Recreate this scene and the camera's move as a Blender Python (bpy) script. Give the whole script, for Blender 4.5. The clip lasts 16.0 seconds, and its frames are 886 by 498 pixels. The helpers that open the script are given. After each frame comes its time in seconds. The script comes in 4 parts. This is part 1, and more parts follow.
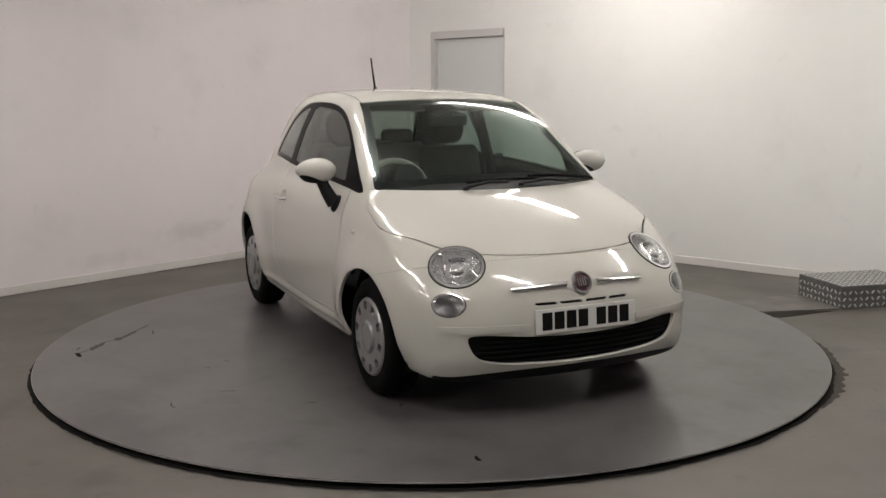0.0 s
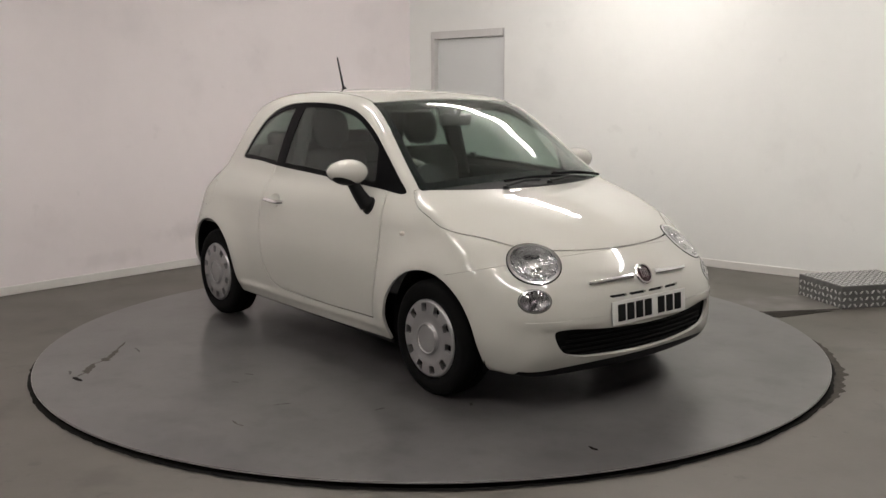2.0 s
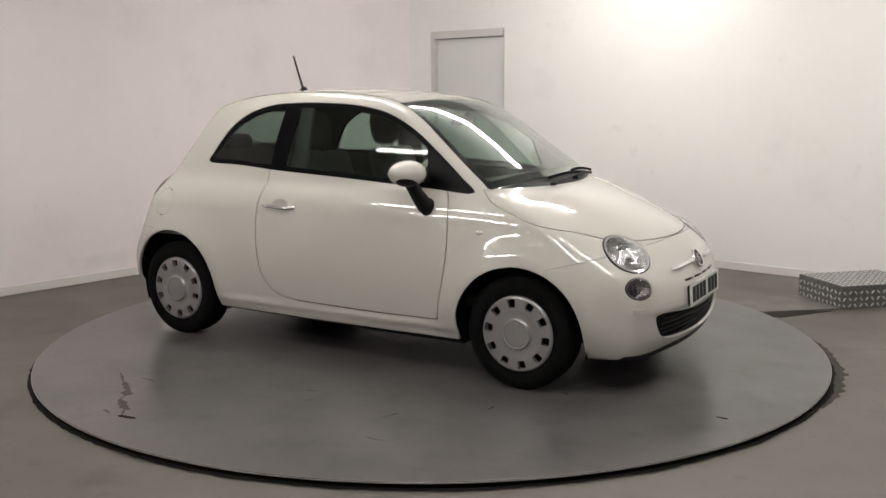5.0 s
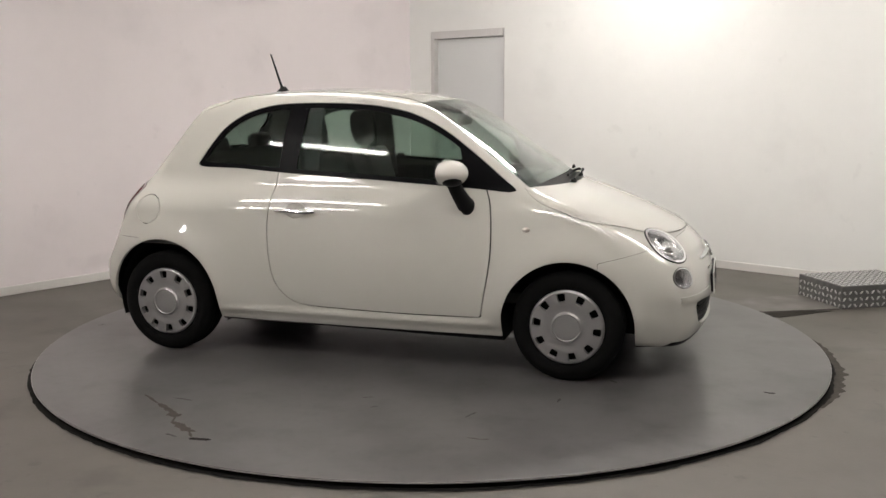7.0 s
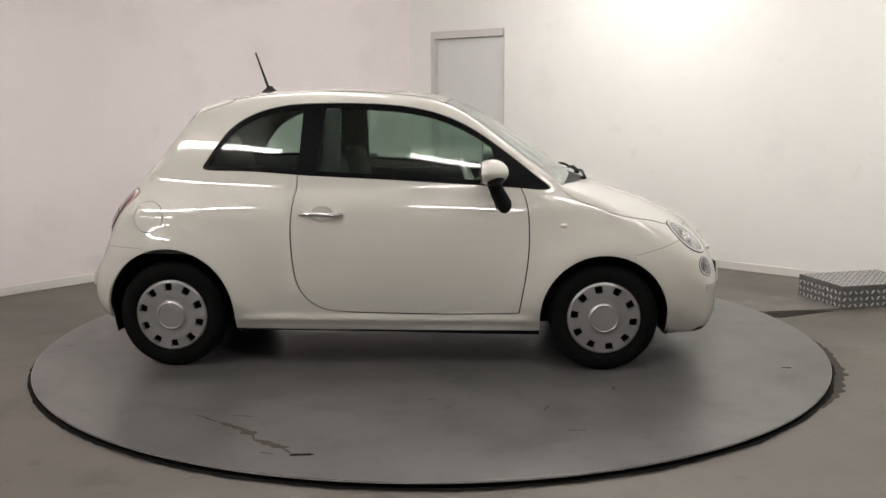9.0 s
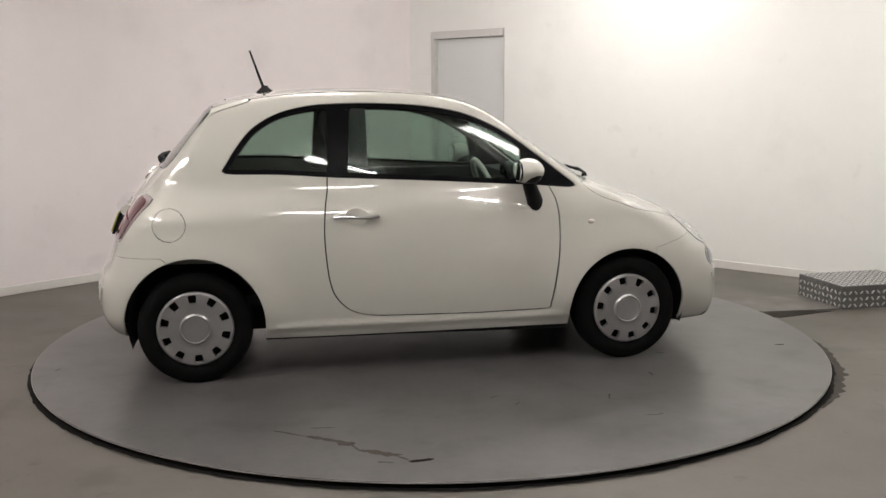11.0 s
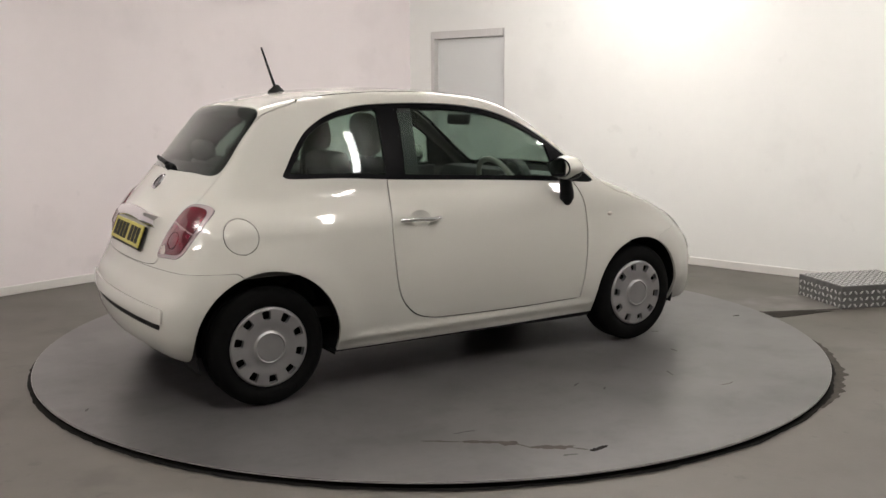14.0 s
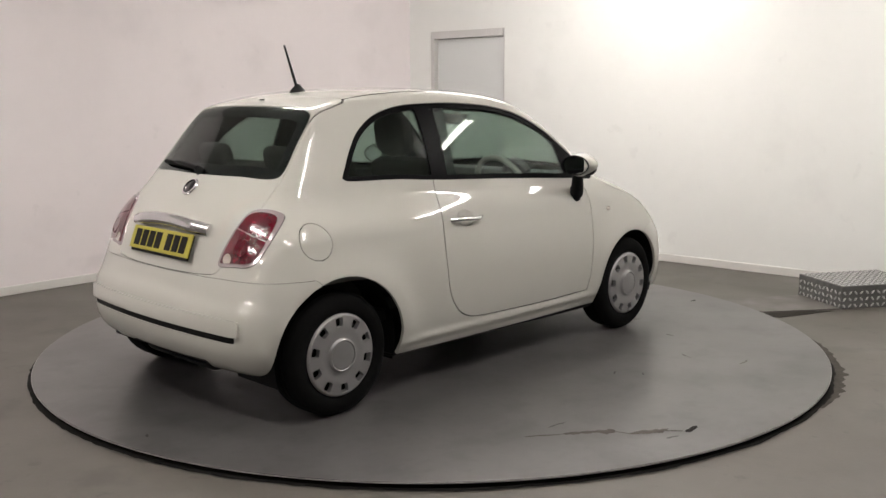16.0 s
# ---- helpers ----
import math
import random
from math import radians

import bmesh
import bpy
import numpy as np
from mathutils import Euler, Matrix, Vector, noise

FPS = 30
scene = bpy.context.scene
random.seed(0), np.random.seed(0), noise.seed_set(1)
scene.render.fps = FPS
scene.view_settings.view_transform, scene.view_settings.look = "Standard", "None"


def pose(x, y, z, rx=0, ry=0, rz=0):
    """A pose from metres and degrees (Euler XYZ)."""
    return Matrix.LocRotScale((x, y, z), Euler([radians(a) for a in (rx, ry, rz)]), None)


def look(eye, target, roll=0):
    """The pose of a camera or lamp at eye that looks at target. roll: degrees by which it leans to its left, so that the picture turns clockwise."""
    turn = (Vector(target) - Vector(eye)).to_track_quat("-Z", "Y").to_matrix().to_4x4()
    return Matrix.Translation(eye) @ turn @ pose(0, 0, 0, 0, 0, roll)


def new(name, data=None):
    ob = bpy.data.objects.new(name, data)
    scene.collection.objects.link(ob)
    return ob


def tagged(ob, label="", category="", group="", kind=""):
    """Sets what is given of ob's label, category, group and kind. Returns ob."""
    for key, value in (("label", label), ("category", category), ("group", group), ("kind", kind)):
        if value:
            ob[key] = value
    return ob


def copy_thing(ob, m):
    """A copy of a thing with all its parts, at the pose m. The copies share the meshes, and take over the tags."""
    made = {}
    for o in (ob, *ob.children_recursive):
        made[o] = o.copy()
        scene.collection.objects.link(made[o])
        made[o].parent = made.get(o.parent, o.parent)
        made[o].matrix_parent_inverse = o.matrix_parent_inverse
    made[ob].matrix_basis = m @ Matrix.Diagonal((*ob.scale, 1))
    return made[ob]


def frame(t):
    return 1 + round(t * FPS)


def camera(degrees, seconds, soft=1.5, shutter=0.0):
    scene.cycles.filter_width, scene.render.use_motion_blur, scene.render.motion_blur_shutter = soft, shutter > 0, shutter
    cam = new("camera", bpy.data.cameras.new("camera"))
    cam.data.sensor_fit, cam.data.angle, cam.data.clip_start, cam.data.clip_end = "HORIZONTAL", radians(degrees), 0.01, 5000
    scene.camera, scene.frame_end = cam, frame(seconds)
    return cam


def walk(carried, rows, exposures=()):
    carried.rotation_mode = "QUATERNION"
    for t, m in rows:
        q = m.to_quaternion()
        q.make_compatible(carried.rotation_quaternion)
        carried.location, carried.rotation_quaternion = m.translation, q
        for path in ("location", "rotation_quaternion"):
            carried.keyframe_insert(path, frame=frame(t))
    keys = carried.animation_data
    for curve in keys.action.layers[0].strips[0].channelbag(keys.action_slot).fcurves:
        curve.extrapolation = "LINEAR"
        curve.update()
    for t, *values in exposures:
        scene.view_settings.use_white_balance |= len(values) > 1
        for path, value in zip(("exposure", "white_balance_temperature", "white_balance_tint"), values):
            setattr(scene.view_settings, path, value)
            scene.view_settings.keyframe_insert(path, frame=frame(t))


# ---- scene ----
# ---------------------------------------------------------------- camera: it stands still on a tripod
cam = camera(50.21, 16.0, soft=1.5)
EXPO = -0.03
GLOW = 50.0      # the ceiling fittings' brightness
EYE = Vector((.1099, -5.6477, 1.4381))
STAND = look(EYE, (.0688, -.7120, .6403), -.206)
walk(cam, [(0, STAND), (16, STAND)], exposures=[(0, EXPO - .27, 6500, 13), (3.5, EXPO - .10, 6500, 13), (9, EXPO + .04, 6500, 13), (16, EXPO + .10, 6500, 13)])


def turn_at(t):
    """The turntable's angle in degrees: it turns evenly."""
    return -2.284 + 6.9205 * (t - 9)


# ---------------------------------------------------------------- world: a closed, windowless room
world = bpy.data.worlds.new("world")
world.use_nodes = True
world.node_tree.nodes["Background"].inputs[0].default_value = (.02, .02, .02, 1)
scene.world = world
# ---------------------------------------------------------------- materials
def material(name, color, rough=.5, metal=0, coat=0, vary=.0, scale=6.0, bump=0.0, bump_scale=60.0, trans=0, ior=1.5, spec=.5, rough_vary=0.0, dark=None, stains=()):
    """A principled material with colour variation at two scales, gloss variation and fine relief."""
    m = bpy.data.materials.new(name)
    m.use_nodes = True
    nt = m.node_tree
    b = nt.nodes["Principled BSDF"]
    b.inputs["Base Color"].default_value = (*color, 1)
    b.inputs["Roughness"].default_value = rough
    b.inputs["Metallic"].default_value = metal
    b.inputs["Coat Weight"].default_value = coat
    b.inputs["Coat Roughness"].default_value = .03
    b.inputs["Coat IOR"].default_value = 1.6
    b.inputs["Transmission Weight"].default_value = trans
    b.inputs["IOR"].default_value = ior
    b.inputs["Specular IOR Level"].default_value = spec
    tc = nt.nodes.new("ShaderNodeTexCoord")

    def noise_at(s, detail=5, rgh=.55):
        n = nt.nodes.new("ShaderNodeTexNoise")
        n.inputs["Scale"].default_value, n.inputs["Detail"].default_value, n.inputs["Roughness"].default_value = s, detail, rgh
        nt.links.new(tc.outputs["Object"], n.inputs["Vector"])
        return n

    if vary:
        big, fine = noise_at(scale), noise_at(scale * 9, 3, .6)
        add = nt.nodes.new("ShaderNodeMath")
        add.operation = "MULTIPLY_ADD"
        add.inputs[1].default_value = .35
        nt.links.new(fine.outputs["Fac"], add.inputs[0])
        nt.links.new(big.outputs["Fac"], add.inputs[2])
        r = nt.nodes.new("ShaderNodeValToRGB")
        lo = dark or tuple(c * (1 - vary) for c in color)
        r.color_ramp.elements[0].position, r.color_ramp.elements[1].position = .30, 1.05
        r.color_ramp.elements[0].color = (*lo, 1)
        r.color_ramp.elements[1].color = (*[min(1, c * (1 + vary * .5)) for c in color], 1)
        nt.links.new(add.outputs[0], r.inputs[0])
        col = r.outputs[0]
        for s, lo_at, hi_at, keep in stains:      # sparse stains: noise size, threshold band, what they leave of the colour
            n = noise_at(s, 4, .55)
            q = nt.nodes.new("ShaderNodeMapRange")
            q.interpolation_type = "SMOOTHSTEP"
            q.inputs["From Min"].default_value, q.inputs["From Max"].default_value = lo_at, hi_at
            q.inputs["To Min"].default_value, q.inputs["To Max"].default_value = 1, keep
            mul = nt.nodes.new("ShaderNodeVectorMath")
            mul.operation = "SCALE"
            nt.links.new(n.outputs["Fac"], q.inputs["Value"])
            nt.links.new(col, mul.inputs[0])
            nt.links.new(q.outputs[0], mul.inputs["Scale"])
            col = mul.outputs[0]
        nt.links.new(col, b.inputs["Base Color"])
    if rough_vary:
        n = noise_at(scale * 1.7, 2, .4)
        mp = nt.nodes.new("ShaderNodeMapRange")
        mp.inputs["From Min"].default_value, mp.inputs["From Max"].default_value = .2, .8
        mp.inputs["To Min"].default_value, mp.inputs["To Max"].default_value = max(0, rough - rough_vary), min(1, rough + rough_vary)
        nt.links.new(n.outputs["Fac"], mp.inputs["Value"])
        nt.links.new(mp.outputs[0], b.inputs["Roughness"])
    if bump:
        n = noise_at(bump_scale, 6, .6)
        bp = nt.nodes.new("ShaderNodeBump")
        bp.inputs["Strength"].default_value, bp.inputs["Distance"].default_value = bump, .01
        nt.links.new(n.outputs["Fac"], bp.inputs["Height"])
        nt.links.new(bp.outputs[0], b.inputs["Normal"])
    return m


def glowing(name, color, strength):
    m = material(name, color)
    b = m.node_tree.nodes["Principled BSDF"]
    b.inputs["Emission Color"].default_value = (*color, 1)
    b.inputs["Emission Strength"].default_value = strength
    return m


PAINT = material("white_car_paint", (.528, .518, .474), .6, coat=1.0, spec=.15)
BLACK = material("black_plastic", (.004, .004, .0042), .55, spec=.2, vary=.2, scale=20, bump=.08, bump_scale=300)
SURROUND = material("satin_black_trim", (.003, .003, .0035), .36, spec=.05)
GLOSS_BLACK = material("gloss_black", (.008, .008, .01), .12)
RUBBER = material("tyre_rubber", (.0035, .0035, .0035), .85, spec=.12, vary=.3, scale=14, bump=.2, bump_scale=120)
CHROME = material("chrome", (.88, .88, .89), .13, metal=1, rough_vary=.04, scale=20)
SILVER = material("silver_hubcap", (.37, .365, .365), .345, metal=.65, vary=.08, scale=9, rough_vary=.04)
GLASS = material("tinted_glass", (.50, .61, .55), .0, trans=1, ior=1.36)
SCREEN_GLASS = material("windscreen_glass", (.56, .65, .60), .0, trans=1, ior=1.36)
REAR_GLASS = material("dark_tinted_glass", (.34, .41, .37), .0, trans=1, ior=1.36)
LENS = material("clear_lens", (.97, .97, .97), .02, trans=1)
RED_LENS = material("red_lens", (.115, .0025, .013), .06, coat=1, vary=.5, scale=24, bump=.25, bump_scale=30)
AMBER = material("indicator_lens", (.55, .5, .45), .12, coat=.5)
MIRROR = material("mirror", (.85, .86, .87), .01, metal=1)
CLOTH = material("grey_seat_cloth", (.034, .033, .030), .9, vary=.25, scale=25, bump=.3, bump_scale=350)
IVORY = material("ivory_plastic", (.34, .33, .295), .45, vary=.06, scale=12, bump=.05, bump_scale=260)
DASH = material("dark_grey_dash", (.011, .011, .011), .62, vary=.2, scale=18, bump=.15, bump_scale=300)
LINER = material("grey_headlining", (.075, .074, .067), .9, vary=.1, scale=9, bump=.15, bump_scale=250)
PLATE_W = material("white_plate", (.66, .655, .63), .35, vary=.05, scale=8)
PLATE_Y = material("yellow_plate", (.42, .37, .05), .4, vary=.06, scale=8)
BADGE = material("badge_red", (.03, .007, .010), .25, coat=.6)
# ---------------------------------------------------------------- mesh helpers
def finish(name, bm, mat, parent=None, smooth=False, label=""):
    me = bpy.data.meshes.new(name)
    bm.to_mesh(me)
    bm.free()
    me.materials.append(mat)
    if smooth:
        me.polygons.foreach_set("use_smooth", [True] * len(me.polygons))
        me.set_sharp_from_angle(angle=radians(38))
    ob = new(name, me)
    ob.parent = parent
    if label:
        ob["label"] = label
    return ob


def part(name, bm, mat, parent, label="", smooth=True):
    return finish(name, bm, mat, parent, smooth, label)


def box(sx, sy, sz, at=(0, 0, 0), bevel=0.0, seg=2, turn=None):
    """A bevelled box, centred on at."""
    bm = bmesh.new()
    bmesh.ops.create_cube(bm, size=1)
    bmesh.ops.scale(bm, vec=(sx, sy, sz), verts=bm.verts)
    if bevel:
        bmesh.ops.bevel(bm, geom=bm.edges[:], offset=bevel, segments=seg, profile=.5, affect="EDGES")
    m = Matrix.Translation(at)
    if turn is not None:
        m = m @ Euler([radians(a) for a in turn]).to_matrix().to_4x4()
    bmesh.ops.transform(bm, matrix=m, verts=bm.verts)
    return bm


def join(*bms):
    out = bmesh.new()
    for b in bms:
        tmp = bpy.data.meshes.new("tmp")
        b.to_mesh(tmp)
        b.free()
        out.from_mesh(tmp)
        bpy.data.meshes.remove(tmp)
    return out


def lathe(rows, n=48, closed=False, axis="z"):
    """A solid of revolution from (radius, height) rows."""
    bm = bmesh.new()
    rings = []
    for r, h in rows:
        ring = []
        for i in range(n):
            a = 2 * math.pi * i / n
            p = (r * math.cos(a), r * math.sin(a), h)
            if axis == "y":
                p = (r * math.cos(a), h, r * math.sin(a))
            if axis == "x":
                p = (h, r * math.cos(a), r * math.sin(a))
            ring.append(bm.verts.new(p))
        rings.append(ring)
    for a, b in zip(rings, rings[1:] + ([rings[0]] if closed else [])):
        for i in range(n):
            bm.faces.new((a[i], a[(i + 1) % n], b[(i + 1) % n], b[i]))
    if not closed:
        for ring in (rings[0], rings[-1]):
            if (ring[0].co - ring[n // 2].co).length > 1e-5:
                bm.faces.new(ring)
    bmesh.ops.recalc_face_normals(bm, faces=bm.faces)
    return bm


def tube(pts, r, n=8, taper=None):
    """A round bar along the points."""
    bm = bmesh.new()
    pts = [Vector(p) for p in pts]
    rings = []
    for i, p in enumerate(pts):
        d = (pts[min(i + 1, len(pts) - 1)] - pts[max(i - 1, 0)]).normalized()
        u = d.orthogonal().normalized()
        if i and abs(d.dot(last)) < .98:
            u = (last - d * last.dot(d)).normalized()
        last = u
        w = d.cross(u)
        rr = r if taper is None else r + (taper - r) * i / (len(pts) - 1)
        rings.append([bm.verts.new(p + rr * (u * math.cos(2 * math.pi * k / n) + w * math.sin(2 * math.pi * k / n))) for k in range(n)])
    for a, b in zip(rings, rings[1:]):
        for k in range(n):
            bm.faces.new((a[k], a[(k + 1) % n], b[(k + 1) % n], b[k]))
    bm.faces.new(rings[0])
    bm.faces.new(rings[-1])
    bmesh.ops.recalc_face_normals(bm, faces=bm.faces)
    return bm


def prism(outline, h0, h1, bevel=0.0):
    """An upright prism on a 2D outline."""
    bm = bmesh.new()
    lo = [bm.verts.new((x, y, h0)) for x, y in outline]
    hi = [bm.verts.new((x, y, h1)) for x, y in outline]
    n = len(outline)
    bm.faces.new(lo)
    top = bm.faces.new(hi)
    for i in range(n):
        bm.faces.new((lo[i], lo[(i + 1) % n], hi[(i + 1) % n], hi[i]))
    bmesh.ops.recalc_face_normals(bm, faces=bm.faces)
    if bevel:
        bmesh.ops.bevel(bm, geom=list(top.edges), offset=bevel, segments=2, profile=.5, affect="EDGES")
    return bm


# ---------------------------------------------------------------- the room: two walls meet in the far corner
ROOM = pose(-.325, 4.729, 0, 0, 0, -40.25)   # x along the wall with the door, y out through it
FLOOR_Z = -.03
ROOM_X, ROOM_Y, ROOM_H = 10.4, 10.4, 2.98


def wall_material(name, color):
    """Painted plaster with faint roller relief, scuffs near the floor level and large soft stains."""
    return material(name, color, .62, vary=.045, scale=.9, bump=.05, bump_scale=90, rough_vary=.1, stains=((1.3, .56, .72, .95), (5.0, .66, .74, .955)))


WALL = wall_material("white_painted_plaster", (.832, .834, .81))
# same white plaster; the pinkish vignette tint there is put into its colour
WALL_PINK = wall_material("white_plaster_pink_cast", (.87, .808, .816))
# closing walls out of view; this grey sets how much light they bounce
FAR_WALL = wall_material("unseen_wall_grey", (.26, .253, .243))


def smudge(m, at, size, keep):
    """A grey scuff on a wall: a blotch round a place, broken up by noise."""
    nt = m.node_tree
    b = nt.nodes["Principled BSDF"]
    source = b.inputs["Base Color"].links[0].from_socket
    tc, mp, n = nt.nodes.new("ShaderNodeTexCoord"), nt.nodes.new("ShaderNodeMapping"), nt.nodes.new("ShaderNodeTexNoise")
    mp.vector_type = "TEXTURE"
    mp.inputs["Location"].default_value, mp.inputs["Scale"].default_value = at, size
    ln, sub, mr, sc = nt.nodes.new("ShaderNodeVectorMath"), nt.nodes.new("ShaderNodeMath"), nt.nodes.new("ShaderNodeMapRange"), nt.nodes.new("ShaderNodeVectorMath")
    ln.operation, sub.operation, sc.operation, mr.interpolation_type = "LENGTH", "MULTIPLY_ADD", "SCALE", "SMOOTHSTEP"
    n.inputs["Scale"].default_value, n.inputs["Detail"].default_value = 7, 4
    sub.inputs[1].default_value = 1.6
    mr.inputs["From Min"].default_value, mr.inputs["From Max"].default_value = .9, 1.8
    mr.inputs["To Min"].default_value, mr.inputs["To Max"].default_value = keep, 1
    nt.links.new(tc.outputs["Object"], mp.inputs["Vector"])
    nt.links.new(tc.outputs["Object"], n.inputs["Vector"])
    nt.links.new(mp.outputs[0], ln.inputs[0])
    nt.links.new(n.outputs["Fac"], sub.inputs[0])
    nt.links.new(ln.outputs["Value"], sub.inputs[2])
    nt.links.new(sub.outputs[0], mr.inputs["Value"])
    nt.links.new(source, sc.inputs[0])
    nt.links.new(mr.outputs[0], sc.inputs["Scale"])
    nt.links.new(sc.outputs[0], b.inputs["Base Color"])


smudge(WALL_PINK, (-2.15, 2.55, .29), (.42, .42, .12), .88)
smudge(WALL_PINK, (-2.75, 1.95, .12), (.40, .40, .10), .92)
SKIRT = material("skirting_paint", (.72, .70, .67), .5, vary=.08, scale=3, bump=.04)
DOOR_PAINT = material("white_door_paint", (.70, .71, .705), .38, vary=.03, scale=2, bump=.02)
FRAME_PAINT = material("grey_frame_paint", (.60, .585, .57), .45, vary=.06, scale=5)
CEIL = material("ceiling_paint", (.58, .57, .555), .8, vary=.04, scale=1.2)
STEEL = material("brushed_steel", (.5, .5, .5), .40, metal=1, rough_vary=.08, scale=18)


def room_part(name, bm, mat, label, kind="structure", category="", smooth=False):
    bmesh.ops.transform(bm, matrix=ROOM, verts=bm.verts)
    return tagged(finish(name, bm, mat, None, smooth), label, category or name.split("_")[0], kind=kind)


D0, D1, DTOP = .298, 1.272, 2.105
zc, zh = (ROOM_H + FLOOR_Z - .1) / 2, ROOM_H - FLOOR_Z + .1
room_part("wall_north", join(
    box(D0 + .15, .15, zh, (D0 / 2 - .075, .075, zc)),
    box(ROOM_X - D1, .15, zh, ((D1 + ROOM_X) / 2, .075, zc)),
    box(D1 - D0, .15, ROOM_H - DTOP, ((D0 + D1) / 2, .075, (ROOM_H + DTOP) / 2))), WALL, "white painted plaster wall with a doorway")
room_part("wall_west", box(.15, ROOM_Y, zh, (-.075, -ROOM_Y / 2, zc)), WALL_PINK, "white painted plaster wall with faint scuffs")
room_part("wall_south", box(ROOM_X + .3, .15, zh, (ROOM_X / 2, -ROOM_Y - .075, zc)), FAR_WALL, "plain unseen closing wall, its grey set to limit bounced light")
room_part("wall_east", box(.15, ROOM_Y, zh, (ROOM_X + .075, -ROOM_Y / 2, zc)), FAR_WALL, "plain unseen closing wall, its grey set to limit bounced light")
room_part("ceiling", box(ROOM_X + .3, ROOM_Y + .3, .12, (ROOM_X / 2, -ROOM_Y / 2, ROOM_H + .06)), CEIL, "plain painted ceiling")
room_part("baseboard_1", box(ROOM_X - D1 - .06, .014, .066, ((D1 + .06 + ROOM_X) / 2, -.007, FLOOR_Z + .033), .003), SKIRT, "low white skirting board along the wall", category="skirting board")
room_part("baseboard_2", box(.014, ROOM_Y - .03, .066, (.007, -ROOM_Y / 2 - .01, FLOOR_Z + .033), .003), SKIRT, "low white skirting board along the wall", category="skirting board")
room_part("baseboard_3", box(D0 - .08, .014, .066, ((D0 - .05) / 2, -.007, FLOOR_Z + .033), .003), SKIRT, "short white skirting board beside the door", category="skirting board")

door = tagged(new("door_1"), "white flush door with steel handle, closed", "door", kind="structure")
door.matrix_world = ROOM
bm = join(box(.045, .12, DTOP - FLOOR_Z, (D0 + .0225, .062, (DTOP + FLOOR_Z) / 2), .003),
          box(.014, .12, DTOP - FLOOR_Z, (D1 - .007, .062, (DTOP + FLOOR_Z) / 2), .003),
          box(D1 - D0 - .07, .12, .075, ((D0 + D1) / 2 + .01, .062, DTOP - .0375), .003))
part("frame", bm, FRAME_PAINT, door, "pale grey painted door frame", False)
part("leaf", box(D1 - D0 - .078, .044, DTOP - FLOOR_Z - .088, ((D0 + D1) / 2 + .01, .085, (DTOP + FLOOR_Z) / 2 - .036), .003), DOOR_PAINT, door, "", False)
hx = D0 + .26
part("handle", join(lathe([(.0, -.02), (.024, -.02), (.026, -.008), (.026, 0)], 24, axis="y"), tube([(0, -.01, 0), (0, -.05, 0), (.02, -.055, 0), (.125, -.055, 0)], .009, 10)), STEEL, door, "steel lever handle").location = (hx, .062, 1.03)
part("lock_plate", box(.04, .006, .1, (hx, .060, .93), .002), STEEL, door, "steel lock plate", False)


def concrete(name, color, dark):
    m = material(name, color, .5, vary=.25, scale=1.1, bump=.05, bump_scale=45, rough_vary=.08, dark=dark, stains=((2.6, .55, .70, .80), (11, .62, .72, .80)))
    return m


CONCRETE = concrete("worn_grey_concrete", (.106, .097, .083), (.078, .070, .060))
RESIN = material("grey_floor_paint", (.096, .092, .0915), .305, vary=.34, rough_vary=.02, scale=1.6, dark=(.071, .0675, .067), stains=((1.3, .42, .72, .70), (4.5, .48, .74, .72), (17, .52, .76, .86)))
GAP_SHADE = material("edge_gap_shade", (.010, .009, .008), .95, spec=.05)
PLATE = material("worn_cover_plate", (.13, .12, .11), .5, vary=.2, scale=4, rough_vary=.1)
R = 2.267
room_part("floor", box(ROOM_X, ROOM_Y, .2, (ROOM_X / 2, -ROOM_Y / 2, FLOOR_Z - .1)), CONCRETE, "worn grey painted concrete floor", category="floor")

# ring of dirt, rubber and painted gap shade round the turntable, then the turntable itself
bm = bmesh.new()
rng = random.Random(4)
inner, outer = [], []
N = 720
for i in range(N):
    a = 2 * math.pi * i / N
    w = R + .020 + .010 * noise.noise((math.cos(a) * 9, math.sin(a) * 9, 0)) + .008 * noise.noise((math.cos(a) * 45, math.sin(a) * 45, 3))
    inner.append(bm.verts.new((R - .1, 0, 0)))
    inner[-1].co = ((R - .1) * math.cos(a), (R - .1) * math.sin(a), FLOOR_Z + .004)
    outer.append(bm.verts.new((w * math.cos(a), w * math.sin(a), FLOOR_Z + .004)))
for i in range(N):
    bm.faces.new((inner[i], outer[i], outer[(i + 1) % N], inner[(i + 1) % N]))
tagged(finish("floor_grime_shade", bm, material("grime_and_gap_shade", (.012, .011, .010), .9, spec=.1, vary=.4, scale=8)), "dark ring of grime and painted gap shade on the floor round the turntable", "grime", kind="structure")

bm = bmesh.new()
rows = []
for i in range(140):
    a = -.62 + .62 * i / 139
    e = math.sin(math.pi * i / 139) ** .7
    w = R + .03 + e * (.022 + .05 * abs(noise.noise((a * 22, 0, 5))) + .010 * rng.random())
    rows.append([bm.verts.new((q * math.cos(a), q * math.sin(a), FLOOR_Z + .002)) for q in (R - .05, w)])
for a, b in zip(rows, rows[1:]):
    bm.faces.new((a[0], a[1], b[1], b[0]))
tagged(finish("floor_smear", bm, material("dirty_smear", (.062, .056, .048), .85, spec=.15, vary=.5, scale=22)), "dark ragged rubber smear on the floor beside the turntable", "smear", kind="structure")

